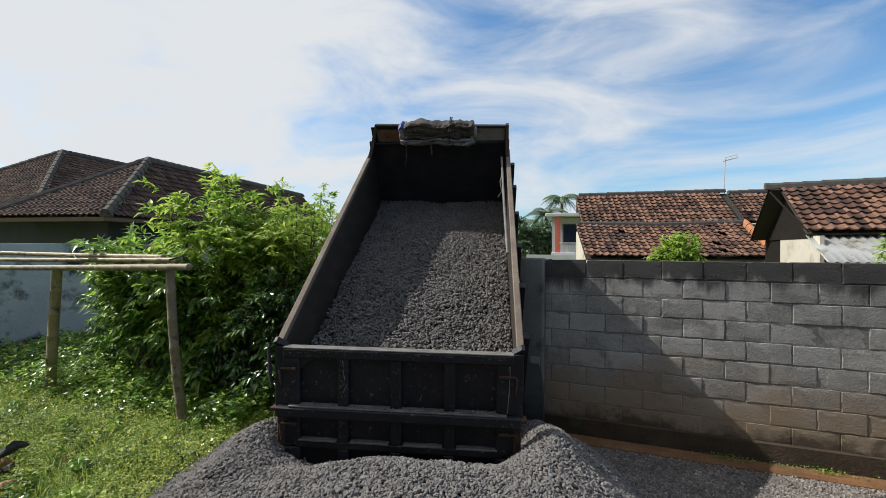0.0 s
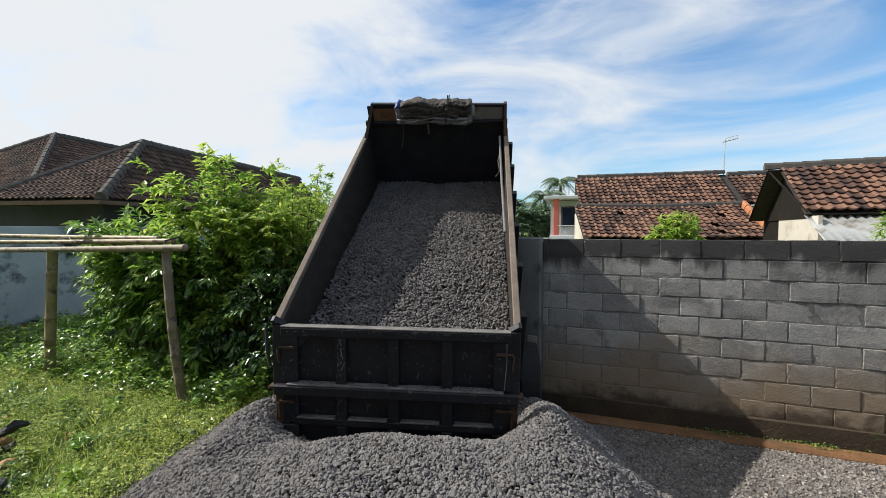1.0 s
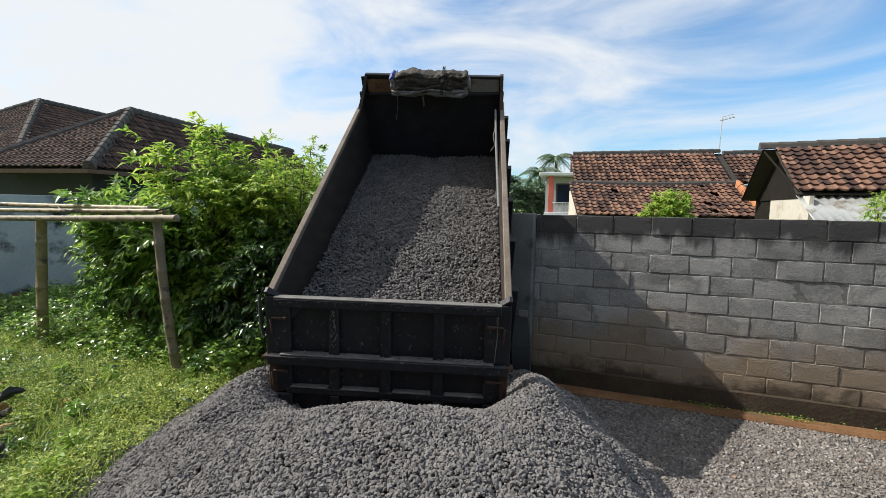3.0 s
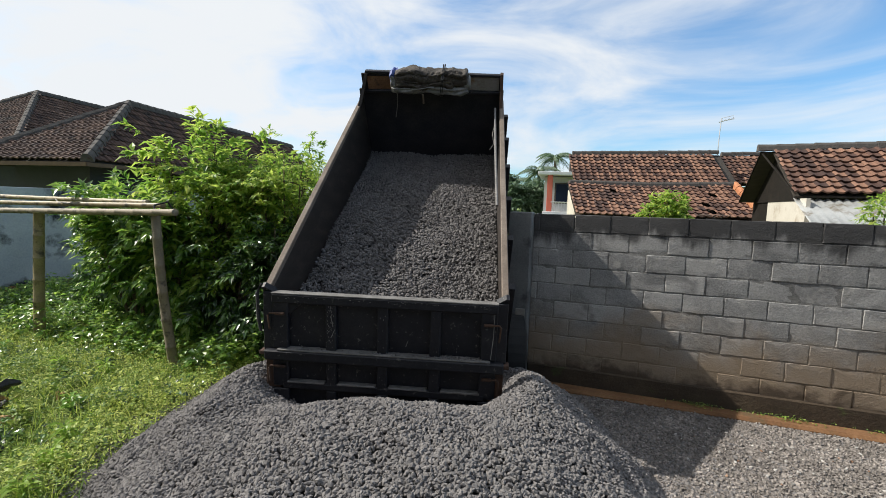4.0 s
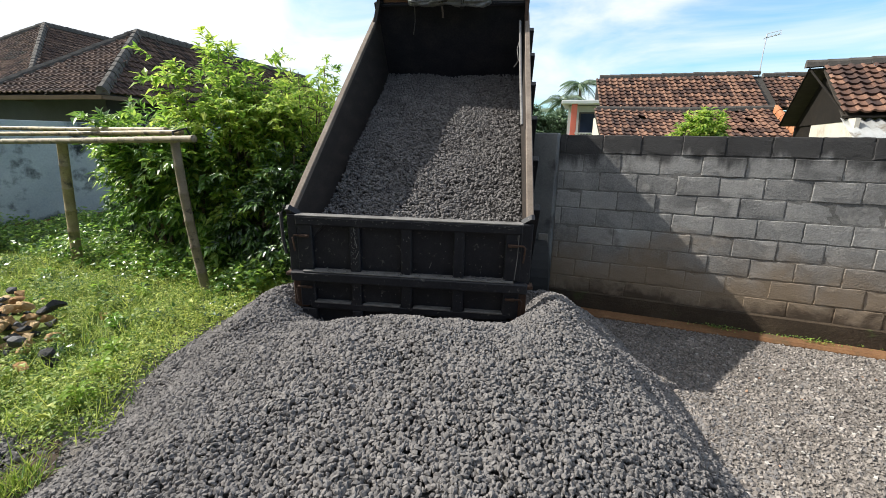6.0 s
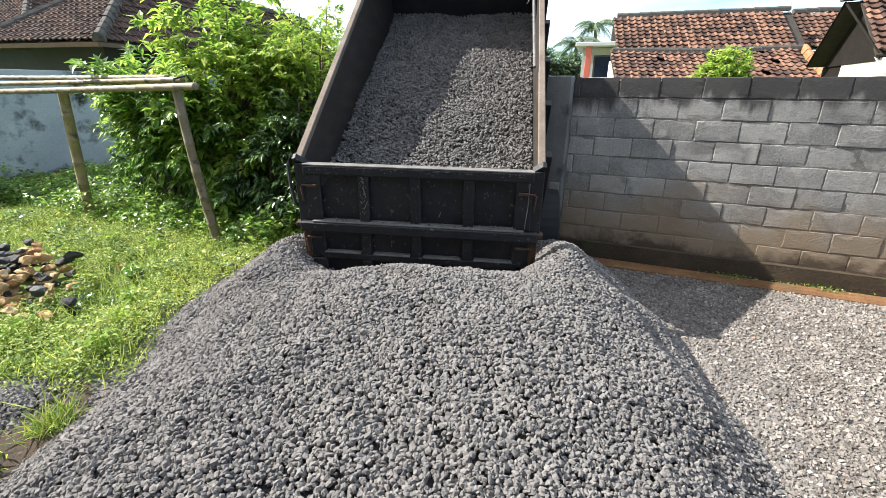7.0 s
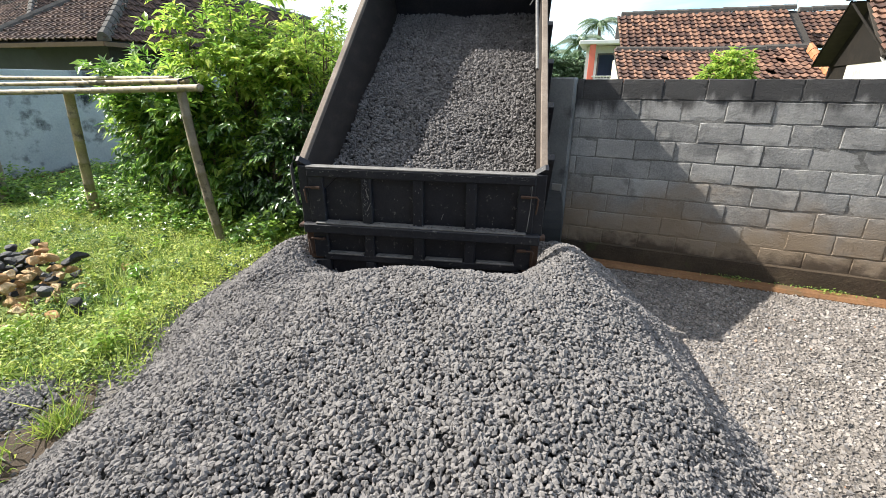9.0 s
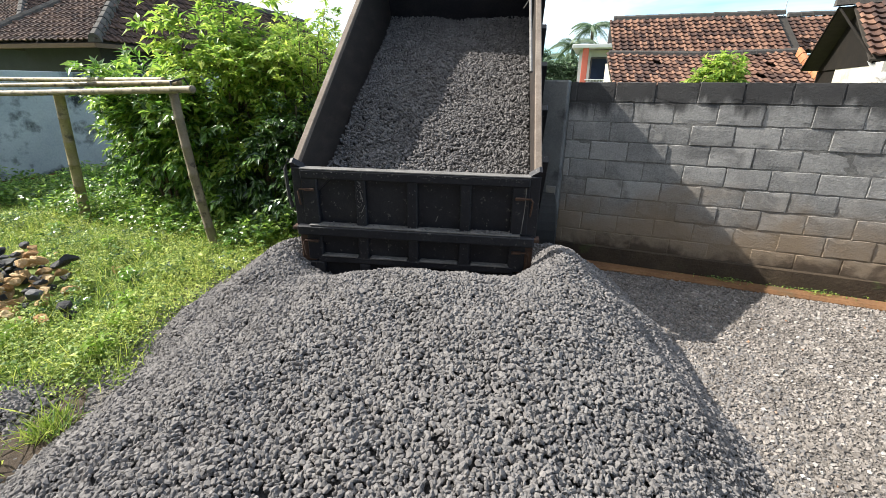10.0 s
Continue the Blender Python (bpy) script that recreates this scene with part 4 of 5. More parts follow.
def hip_house(apex, corner, ridge_len, label, parts):
    """A hipped tile roof whose ridge runs away from the yard, over plastered walls. Its space is the world's."""
    th = radians(10)
    hd, lf = Vector((-math.sin(th), math.cos(th), 0)), Vector((-math.cos(th), -math.sin(th), 0))
    house = thing("house", (0, 0, 0), label, "house")
    A, C = Vector(apex), Vector(corner)
    k_run = (A - C).dot(lf)
    k_dep = (A - C).dot(hd)
    rise = A.z - C.z
    C2 = C + lf * (2 * k_run)
    E_ = C + hd * (ridge_len + k_dep)
    R_ = A + hd * ridge_len
    # hip end that faces the yard
    w = 2 * k_run
    ln = math.hypot(k_dep, rise)
    roof_face(house, C2, -lf, (hd * k_dep + Vector((0, 0, rise))), w, ln, M_TILEDARK, 0.18, 0.22, keep=lambda a, s: abs(a - w / 2) < (w / 2) * (1 - s / ln) + 0.05, parts=parts, seed=3)
    # long slope
    ln2 = math.hypot(k_run, rise)
    wl_ = ridge_len + k_dep
    roof_face(house, C, hd, (lf * k_run + Vector((0, 0, rise))), wl_, ln2, M_TILEDARK, 0.18, 0.22, keep=lambda a, s: a > k_dep * s / ln2 - 0.05, parts=parts, seed=4)
    bm = bmesh.new()
    low = Vector((0, 0, -0.05))
    vs_ = [bm.verts.new(q + low) for q in (C, C2, A, R_, E_)]
    bm.faces.new((vs_[1], vs_[0], vs_[2]))
    bm.faces.new((vs_[0], vs_[4], vs_[3], vs_[2]))
    back = bm.verts.new(C2 + hd * (ridge_len + k_dep) + low)
    bm.faces.new((vs_[1], vs_[2], vs_[3], back))
    bmesh.ops.recalc_face_normals(bm, faces=bm.faces[:])
    bmesh.ops.solidify(bm, geom=bm.faces[:], thickness=0.04)
    part("roof_deck", bm, M_WOOD, house)
    up_ = Vector((0, 0, 0.07))
    ridge_caps(house, A + up_, R_ + up_, M_RIDGE, 0.13)
    ridge_caps(house, C + up_, A + up_, M_RIDGE, 0.13)
    ridge_caps(house, C2 + up_, A + up_, M_RIDGE, 0.13)
    bmx = bmesh.new()
    add_box(bmx, (-w / 2, 0, -0.08), (w, 0.04, 0.10), 0.005, frame_of(C, -lf, hd, (0, 0, 1)))
    part("fascia", bmx, M_FASCIA, house, "ochre eave board")
    bmx = bmesh.new()
    add_box(bmx, (wl_ / 2, 0, -0.08), (wl_, 0.04, 0.10), 0.005, frame_of(C, hd, -lf, (0, 0, 1)))
    part("fascia", bmx, M_FASCIA, house, "ochre eave board")
    ins = C + lf * 0.7 + hd * 0.7
    zc = C.z - 0.02
    bmx = bmesh.new()
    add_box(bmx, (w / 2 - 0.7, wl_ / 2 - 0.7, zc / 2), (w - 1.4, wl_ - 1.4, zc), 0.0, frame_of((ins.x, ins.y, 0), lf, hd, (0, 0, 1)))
    part("wall", bmx, M_GREENWALL, house, "dull green plaster wall, the eaves' shade put into its colour")
    return house


hip_house((-13.5, 9.71, 4.72), (-11.14, 6.97, 2.76), 10.0, "old house with sooty hipped clay-tile roof", 300)
hip_house((-23.2, 12.6, 6.28), (-18.6, 9.2, 3.2), 10.0, "larger old house with a dark hipped tile roof", 60)


def slope_house(name, label, ridge_l, ridge_r, eave_l, eave_r, mat, seed, base_mat, gaps=0.0, sag=0.0, tw=0.22, tl=0.26, back=True, wall_in=0.35):
    house = thing(name, (0, 0, 0), label, "house")
    rl, rr, el, er = map(Vector, (ridge_l, ridge_r, eave_l, eave_r))
    along = (rr - rl)
    ups = rl - el
    ups -= along.normalized() * ups.dot(along.normalized())
    roof_face(house, el, along, ups, along.length, ups.length + 0.02, mat, tw, tl, parts=300, seed=seed, gaps=gaps, sag=sag)
    if not sag:
        ridge_caps(house, rl + Vector((0, 0, 0.045)), rr + Vector((0, 0, 0.045)), M_RIDGE, 0.085)
    else:
        mid = (rl + rr) / 2 - Vector((0, 0, sag))
        ridge_caps(house, rl + Vector((0, 0, 0.045)), mid + Vector((0, 0, 0.045)), M_RIDGE, 0.085)
        ridge_caps(house, mid + Vector((0, 0, 0.05)), rr + Vector((0, 0, 0.045)), M_RIDGE, 0.085)
    return house, rl, rr, el, er, along.normalized(), ups


# house with two roofs behind the block wall
hA, rl, rr, el, er, al, ups = slope_house("house", "old house with a red clay-tile roof and television mast", (-0.58, 15.78, 3.80), (4.0, 16.75, 3.88), (-0.38, 14.3, 2.62), (4.2, 15.27, 2.66), M_TILE, 7, M_CREAM, tw=0.19, tl=0.18)
out = Vector((-al.y, al.x, 0))
b_ = bmesh.new()
add_box(b_, (2.35, 1.5, 1.3), (4.3, 2.2, 2.6), 0.0, frame_of((el.x, el.y, 0), al, out, (0, 0, 1)))
part("wall", b_, M_CREAM, hA)
b_ = bmesh.new()
add_box(b_, (-0.06, ups.length / 2, -0.04), (0.5, ups.length, 0.05), 0.0, frame_of(er, al, ups.normalized(), al.cross(ups.normalized())))
part("verge", b_, M_WOOD, hA, "dark verge board")
small, *_ = slope_house("side_house", "small side house with a clay-tile roof", (4.36, 17.9, 3.95), (6.3, 18.3, 4.0), (4.5, 16.5, 2.85), (6.44, 16.9, 2.9), M_TILE, 8, M_CREAM, tw=0.19, tl=0.18)
b_ = bmesh.new()
add_box(b_, (0.8, 1.3, 1.4), (1.4, 1.8, 2.8), 0.0, frame_of((4.4, 16.5, 0), al, out, (0, 0, 1)))
part("wall", b_, M_CREAM, small)
hL, rl2, rr2, el2, er2, al2, ups2 = slope_house("lean_to", "lean-to shed with a sagging, broken clay-tile roof", (-0.50, 13.95, 2.72), (4.1, 14.9, 2.74), (-0.2, 12.2, 1.78), (4.4, 13.15, 1.80), M_TILE, 9, M_CREAM, gaps=0.02, sag=0.05, tw=0.19, tl=0.2)
b_ = bmesh.new()
add_box(b_, (2.35, 1.0, 0.85), (4.3, 1.5, 1.7), 0.0, frame_of((el2.x, el2.y, 0), al2, out, (0, 0, 1)))
part("wall", b_, M_CREAM, hL)
ridge_caps(hL, er2 + Vector((0.02, 0, 0.05)), rr2 + Vector((0.02, 0, 0.05)), M_ORANGETILE, 0.10, 0.28)
for k in range(5):
    q = el2 + al2 * (3.1 + 0.16 * k) + Vector((0, 0, 0.07))
    part("batten", tube([q, q + al2 * 0.14 + Vector((0, 0, 0.02))], 0.015, 5), M_RAIL, hL)

mast = thing("tv_antenna", (4.0, 16.75, 3.9), "thin aluminium television antenna on a mast", "antenna")
part("mast", tube([(0, 0, -0.1), (0.0, 0, 0.6), (0.02, 0, 1.12)], 0.016, 6), M_ALU, mast)
part("boom", tube([(-0.05, 0, 1.0), (0.38, 0, 1.10)], 0.012, 6), M_ALU, mast)
for k in range(4):
    part("element", tube([(0.0 + 0.1 * k, -0.22, 1.02 + 0.024 * k), (0.0 + 0.1 * k, 0.22, 1.02 + 0.024 * k)], 0.008, 5), M_ALU, mast)
part("upper_element", tube([(0.02, 0, 1.12), (0.37, 0, 1.2), (0.37, 0, 1.08)], 0.009, 5), M_ALU, mast)

# nearer house: tiled gable roof, plaster wall, zinc awning
hB, rlB, rrB, elB, erB, alB, upB = slope_house("gable_house", "gabled house with mottled clay-tile roof and cream plaster", (3.35, 10.55, 3.25), (8.6, 10.2, 3.28), (3.5, 8.98, 2.3), (8.75, 8.63, 2.33), M_TILE, 10, M_CREAM, tw=0.17, tl=0.19)
outB = Vector((-alB.y, alB.x, 0))
# back slope, and a gable painted near-black for the overhang's shade, with its timbers
roof_face(hB, rrB + outB * 1.6 - Vector((0, 0, 1.0)), -alB, -outB * 1.6 + Vector((0, 0, 1.0)), 5.2, 1.88, M_TILE, 0.17, 0.19, parts=0, seed=5)
b_ = bmesh.new()
add_box(b_, (2.9, 1.6, 1.05), (4.6, 2.6, 2.1), 0.0, frame_of((elB.x, elB.y, 0), alB, outB, (0, 0, 1)))
part("wall", b_, M_CREAM, hB, "cream plaster wall, water-stained")
gable = prism([(-1.5, 0.0), (1.5, 0.0), (0, 0.93)], 0.1, frame_of(elB + alB * 0.1 + outB * 1.6 + Vector((0, 0, -0.1)), outB, alB, (0, 0, 1)))
part("gable_wall", gable, M_GABLESHADE, hB, "gable wall, the overhang's shade put into its near-black colour")
a0 = rlB + alB * 0.07 + Vector((0, 0, -0.05))
for a1 in (elB + alB * 0.07 + Vector((0, 0, -0.05)), a0 + outB * 1.62 - Vector((0, 0, 1.04))):
    part("barge_board", tube([a0, a0.lerp(a1, 0.94)], 0.018, 6), M_GABLESHADE, hB)
b_ = bmesh.new()
add_box(b_, (0.14, 0.85, 1.12), (0.06, 2.2, 2.24), 0.0, frame_of((elB.x, elB.y, 0), alB, outB, (0, 0, 1)))
part("side_wall", b_, M_CREAM, hB, "stained cream plaster below the gable")
# wall added behind the plaster, its near-black colour painting the shade there
b_ = bmesh.new()
add_box(b_, (0.16, 2.6, 1.1), (0.06, 1.28, 2.2), 0.0, frame_of((elB.x, elB.y, 0), alB, outB, (0, 0, 1)))
part("timber_wall", b_, M_GABLESHADE, hB, "added timber wall behind the plaster, shade put into its colour")
# corrugated awning below the eave
V, F = [], []
nw = 64
for i in range(nw + 1):
    for t in (0, 1):
        q = elB + alB * (0.02 + i * 0.06) - outB * (0.95 * t - 0.1) + Vector((0, 0, -0.06 - 0.42 * t + 0.018 * math.cos(i * math.pi / 1.0)))
        V.append(q)
for i in range(nw):
    F.append((2 * i, 2 * i + 1, 2 * i + 3, 2 * i + 2))
me = mesh_of("zinc_awning", V, F, M_ZINC, True)
aw = new("zinc_awning", me)
aw.parent = hB
tagged(aw, "grey corrugated zinc awning")
sol = aw.modifiers.new("thick", "SOLIDIFY")
sol.thickness = 0.006

# far two-storey house
far_m = pose(-2.75, 30.7, 0, 0, 0, 4)
farh = thing("two_storey_house", far_m, "distant two-storey house with red and yellow columns", "house")
part("wall", box((2.2, 2.0, 2.0), (5.2, 4.0, 4.0)), M_WHITE, farh)
part("roof_slab", box((2.1, 1.5, 4.15), (5.8, 5.4, 0.22), 0.03), M_WHITE, farh, "white flat roof slab")
part("upper_storey", box((2.9, 2.2, 4.75), (3.4, 3.0, 1.1)), M_RIDGE, farh)
part("red_column", box((0.0, -0.9, 2.1), (0.35, 0.3, 4.0), 0.02), M_RED, farh)
part("yellow_column", box((1.95, -0.9, 2.1), (0.35, 0.3, 4.0), 0.02), M_YELLOW, farh)
win = part("window", box((0.95, -0.03, 2.9), (1.3, 0.08, 1.4), 0.02), M_RIDGE, farh)
part("pane", box((0.95, -0.08, 2.9), (1.1, 0.04, 1.2)), M_DARKGLASS, win)
part("balcony_slab", box((0.9, -0.6, 1.55), (2.6, 1.2, 0.2), 0.02), M_WHITE, farh)
for k in range(9):
    part("baluster", tube([(0.25 + 0.18 * k, -1.1, 1.6), (0.25 + 0.18 * k, -1.1, 2.25)], 0.025, 5), M_ALU, farh)
part("handrail", tube([(0.1, -1.1, 2.28), (1.9, -1.1, 2.28)], 0.035, 6), M_ALU, farh)
part("front_wall", box((-0.4, -1.3, 0.75), (3.2, 0.2, 1.5)), M_WHITE, farh)


# ---- plants ----
def sprays(ob, c, middle, llen, lwid, whorl, mat, g_):
    """Leafy sprays at the points c: each reaches away from the middle, arches over and carries leaves in pairs along it."""
    nw_ = len(c)
    outw = c - np.array(middle)
    outw[:, 2] *= 0.4
    outw /= np.linalg.norm(outw, axis=1)[:, None] + 1e-6
    axis = outw + g_.normal(size=(nw_, 3)) * 0.55 + np.array([0, 0, 0.25])
    axis /= np.linalg.norm(axis, axis=1)[:, None]
    reach_ = llen * g_.uniform(1.0, 2.0, nw_)
    along_ = np.tile(np.linspace(0.1, 1.0, whorl), nw_)
    ax, cc = np.repeat(axis, whorl, 0), np.repeat(c, whorl, 0)
    n_ = len(cc)
    cc = cc + ax * (along_ * np.repeat(reach_, whorl))[:, None]
    cc[:, 2] -= 0.35 * along_ ** 2 * np.repeat(reach_, whorl)
    upv = np.tile([0.0, 0.0, 1.0], (n_, 1)) + g_.normal(size=(n_, 3)) * 0.25
    sd = np.cross(ax, upv)
    sd /= np.linalg.norm(sd, axis=1)[:, None] + 1e-6
    dirn = sd * (np.where(np.arange(n_) % 2, 1.0, -1.0) * (1.05 - 0.75 * along_))[:, None] + ax * 0.7 + g_.normal(size=(n_, 3)) * 0.22
    dirn[:, 2] -= 0.3
    L_ = llen * g_.uniform(0.65, 1.2, n_)
    nrm_ = upv + outw.repeat(whorl, 0) * 0.35
    me_ = leaf_mesh("crown", cc, dirn, nrm_, L_, L_ / llen * lwid, mat)
    cr = new("crown", me_)
    cr.parent = ob
    tagged(cr, kind="stuff")


def shrub(name, at, height, spread, leaves, llen, lwid, mat, seed, label, category="shrub", low=0.25, stems=6, whorl=11, lean=(0, 0)):
    """Stems that fork to twig ends; each twig end carries a whorl of drooping leaves."""
    g_ = np.random.default_rng(seed)
    ob = thing(name, (at[0], at[1], 0), label, category)
    twigs = []
    bm = bmesh.new()
    sx, sy = spread
    for s in range(stems):
        a = 2 * math.pi * s / stems + g_.uniform(-0.4, 0.4)
        top = Vector((math.cos(a) * sx * g_.uniform(0.25, 0.75) + lean[0], math.sin(a) * sy * g_.uniform(0.25, 0.75) + lean[1], height * g_.uniform(0.70, 0.97)))
        basep = Vector((math.cos(a) * 0.10, math.sin(a) * 0.10, at[2] if len(at) > 2 else -0.05))
        mid = basep.lerp(top, 0.5) + Vector((g_.uniform(-0.1, 0.1), g_.uniform(-0.1, 0.1), 0.1))
        add_tube(bm, [basep, mid, top], [0.028, 0.018, 0.006], 6)
        for b_ in range(7):
            t = g_.uniform(low, 0.97)
            p0 = basep.lerp(mid, t * 2) if t < 0.5 else mid.lerp(top, t * 2 - 1)
            a2 = g_.uniform(0, 2 * math.pi)
            reach = g_.uniform(0.25, 0.6) * (1.15 - 0.6 * t)
            p1 = p0 + Vector((math.cos(a2) * sx * reach, math.sin(a2) * sy * reach, g_.uniform(-0.1, 0.35)))
            add_tube(bm, [p0, (p0 + p1) / 2 + Vector((0, 0, 0.05)), p1], [0.010, 0.007, 0.003], 4)
            twigs.append((p0, p1))
        twigs.append((mid, top))
    part("stem", bm, M_BARK, ob)
    nw_ = max(1, leaves // whorl)
    idx = g_.integers(0, len(twigs), nw_)
    p0 = np.array([twigs[i][0][:] for i in idx])
    p1 = np.array([twigs[i][1][:] for i in idx])
    t = g_.beta(2.4, 0.9, nw_)[:, None]
    c = p0 + (p1 - p0) * t + g_.normal(size=(nw_, 3)) * np.array([0.12, 0.12, 0.10]) * min(1.0, height / 2)
    c[:, 2] = np.maximum(c[:, 2], 0.06)
    sprays(ob, c, (lean[0], lean[1], height * 0.45), llen, lwid, whorl, mat, g_)
    return ob


shrub("shrub", (-4.85, 4.6), 2.95, (0.7, 0.75), 4200, 0.15, 0.062, M_LEAFLIGHT, 31, "tall leafy shrub with sprays of bright yellow-green leaves", stems=7, low=0.35)
shrub("shrub", (-5.75, 4.3), 2.2, (0.95, 0.75), 5000, 0.16, 0.064, M_LEAF, 32, "spreading shrub with glossy green leaves by the bamboo", stems=7, low=0.3)
shrub("shrub", (-6.55, 4.75), 2.25, (0.75, 0.6), 1500, 0.17, 0.068, M_LEAF, 43, "sparse branches of glossy leaves before the white wall", stems=5, low=0.5)
shrub("shrub", (-4.4, 4.85), 2.7, (0.8, 0.8), 6000, 0.125, 0.05, M_LEAFLIGHT, 33, "dense shrub with fresh yellow-green leaves", stems=7)
shrub("shrub", (-3.85, 4.9), 2.72, (0.7, 0.8), 8500, 0.09, 0.036, M_LEAFLIGHT, 34, "fine-leaved light green shrub beside the truck", stems=8)
shrub("shrub", (-4.6, 6.3), 3.1, (0.6, 0.7), 3600, 0.11, 0.042, M_LEAFLIGHT, 35, "slender tall shrub behind the others", stems=5)
shrub("shrub", (-4.05, 6.9), 3.0, (0.7, 0.7), 4800, 0.10, 0.038, M_LEAFLIGHT, 36, "light green shrub behind the truck", stems=6)
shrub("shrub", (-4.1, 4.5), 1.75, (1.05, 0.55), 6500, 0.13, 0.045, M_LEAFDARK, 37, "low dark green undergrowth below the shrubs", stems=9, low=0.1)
shrub("shrub", (-5.3, 4.3), 1.6, (1.0, 0.5), 4200, 0.16, 0.06, M_LEAF, 38, "low dark green undergrowth by the bamboo post", stems=9, low=0.1)
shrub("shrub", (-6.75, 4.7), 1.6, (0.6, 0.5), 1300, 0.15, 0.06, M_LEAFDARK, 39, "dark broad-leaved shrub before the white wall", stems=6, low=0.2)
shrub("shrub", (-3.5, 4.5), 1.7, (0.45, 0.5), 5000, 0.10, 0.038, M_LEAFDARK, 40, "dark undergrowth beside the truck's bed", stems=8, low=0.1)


def wall_plant(at, radii, count, llen, lwid, seed, label):
    """A compact leafy head on thin stems that stand behind the wall."""
    g_ = np.random.default_rng(seed)
    ob = thing("wall_plant", (at[0], at[1], 0), label, "plant")
    bm_ = bmesh.new()
    for k in range(5):
        add_tube(bm_, [(0.02 * k - 0.04, 0, -0.02), (0.05 * k - 0.1, 0.02, at[2] * 0.6), (radii[0] * (k - 2) * 0.35, 0.0, at[2])], [0.02, 0.014, 0.006], 5)
    part("stem", bm_, M_BARK, ob)
    p = g_.normal(size=(count, 3))
    p *= (g_.uniform(0.25, 1.0, count) ** 0.5 / np.linalg.norm(p, axis=1))[:, None]
    sprays(ob, p * np.array(radii) + np.array([0, 0, at[2]]), (0, 0, at[2] - 0.1), llen, lwid, 7, M_LEAFLIGHT, g_)


wall_plant((1.12, 5.55, 1.98), (0.17, 0.14, 0.17), 190, 0.07, 0.034, 41, "young plant with yellow-green leaves over the wall")
wall_plant((0.98, 5.5, 1.92), (0.14, 0.1, 0.06), 40, 0.07, 0.034, 44, "low light green shoots behind the wall")
wall_plant((3.2, 5.6, 2.0), (0.26, 0.2, 0.2), 150, 0.06, 0.022, 42, "young light green plant topping the wall")


def palm(at, height, seed, label):
    g_ = np.random.default_rng(seed)
    ob = thing("coconut_palm", at, label, "palm")
    part("trunk", tube([(0, 0, 0), (0.15, 0, height * 0.5), (0.1, 0, height)], [0.2, 0.15, 0.12], 8), M_BARK, ob)
    for k in range(15):
        a = 2.4 * k + g_.uniform(-0.3, 0.3)
        lift = g_.uniform(0.0, 1.35)
        Lf = g_.uniform(1.5, 2.1)
        spine = []
        for i in range(12):
            t = i / 11
            spine.append((0.1 + math.cos(a) * Lf * t * math.cos(lift * (1 - t)), math.sin(a) * Lf * t * math.cos(lift * (1 - t)), height + Lf * (1.1 * math.sin(lift) * t - 1.0 * t * t)))
        S = np.array(spine)
        tt = np.repeat(np.linspace(0.12, 1.0, 26), 2)
        b0 = np.stack([np.interp(tt, np.linspace(0, 1, 12), S[:, j]) for j in range(3)], 1)
        sg = np.tile([1, -1], 26)[:, None]
        sidev = np.array([-math.sin(a), math.cos(a), 0])
        d_ = sg * sidev * 0.8 + np.array([math.cos(a) * 0.4, math.sin(a) * 0.4, -0.55])
        ln = 0.55 * np.sin(np.pi * np.clip(tt * 0.9 + 0.08, 0, 1)) + 0.1
        fr = new("frond", leaf_mesh("frond", b0, d_, np.tile([0, 0, 1.0], (52, 1)), ln, np.full(52, 0.06), M_PALM))
        fr.parent = ob
    return ob


palm((-3.55, 41.0, 0), 6.45, 1, "distant coconut palm above the roofs")
palm((-4.65, 38.5, 0), 4.9, 2, "smaller distant coconut palm")
palm((-6.0, 44.0, 0), 4.4, 3, "distant coconut palm among trees")


def tree(at, height, r, seed, label):
    return shrub("tree", at, height, (r, r), 3600, 0.35, 0.16, M_PALM, seed, label, "tree", stems=7, low=0.35, whorl=9)


tree((-5.6, 33.0), 4.2, 1.8, 51, "distant dark green broadleaf tree")
tree((-4.2, 34.0), 3.9, 1.3, 52, "distant low broadleaf tree")
tree((-7.5, 36.0), 4.6, 2.2, 53, "distant broad green tree")

# ---- weeds and grass ----
g = np.random.default_rng(77)


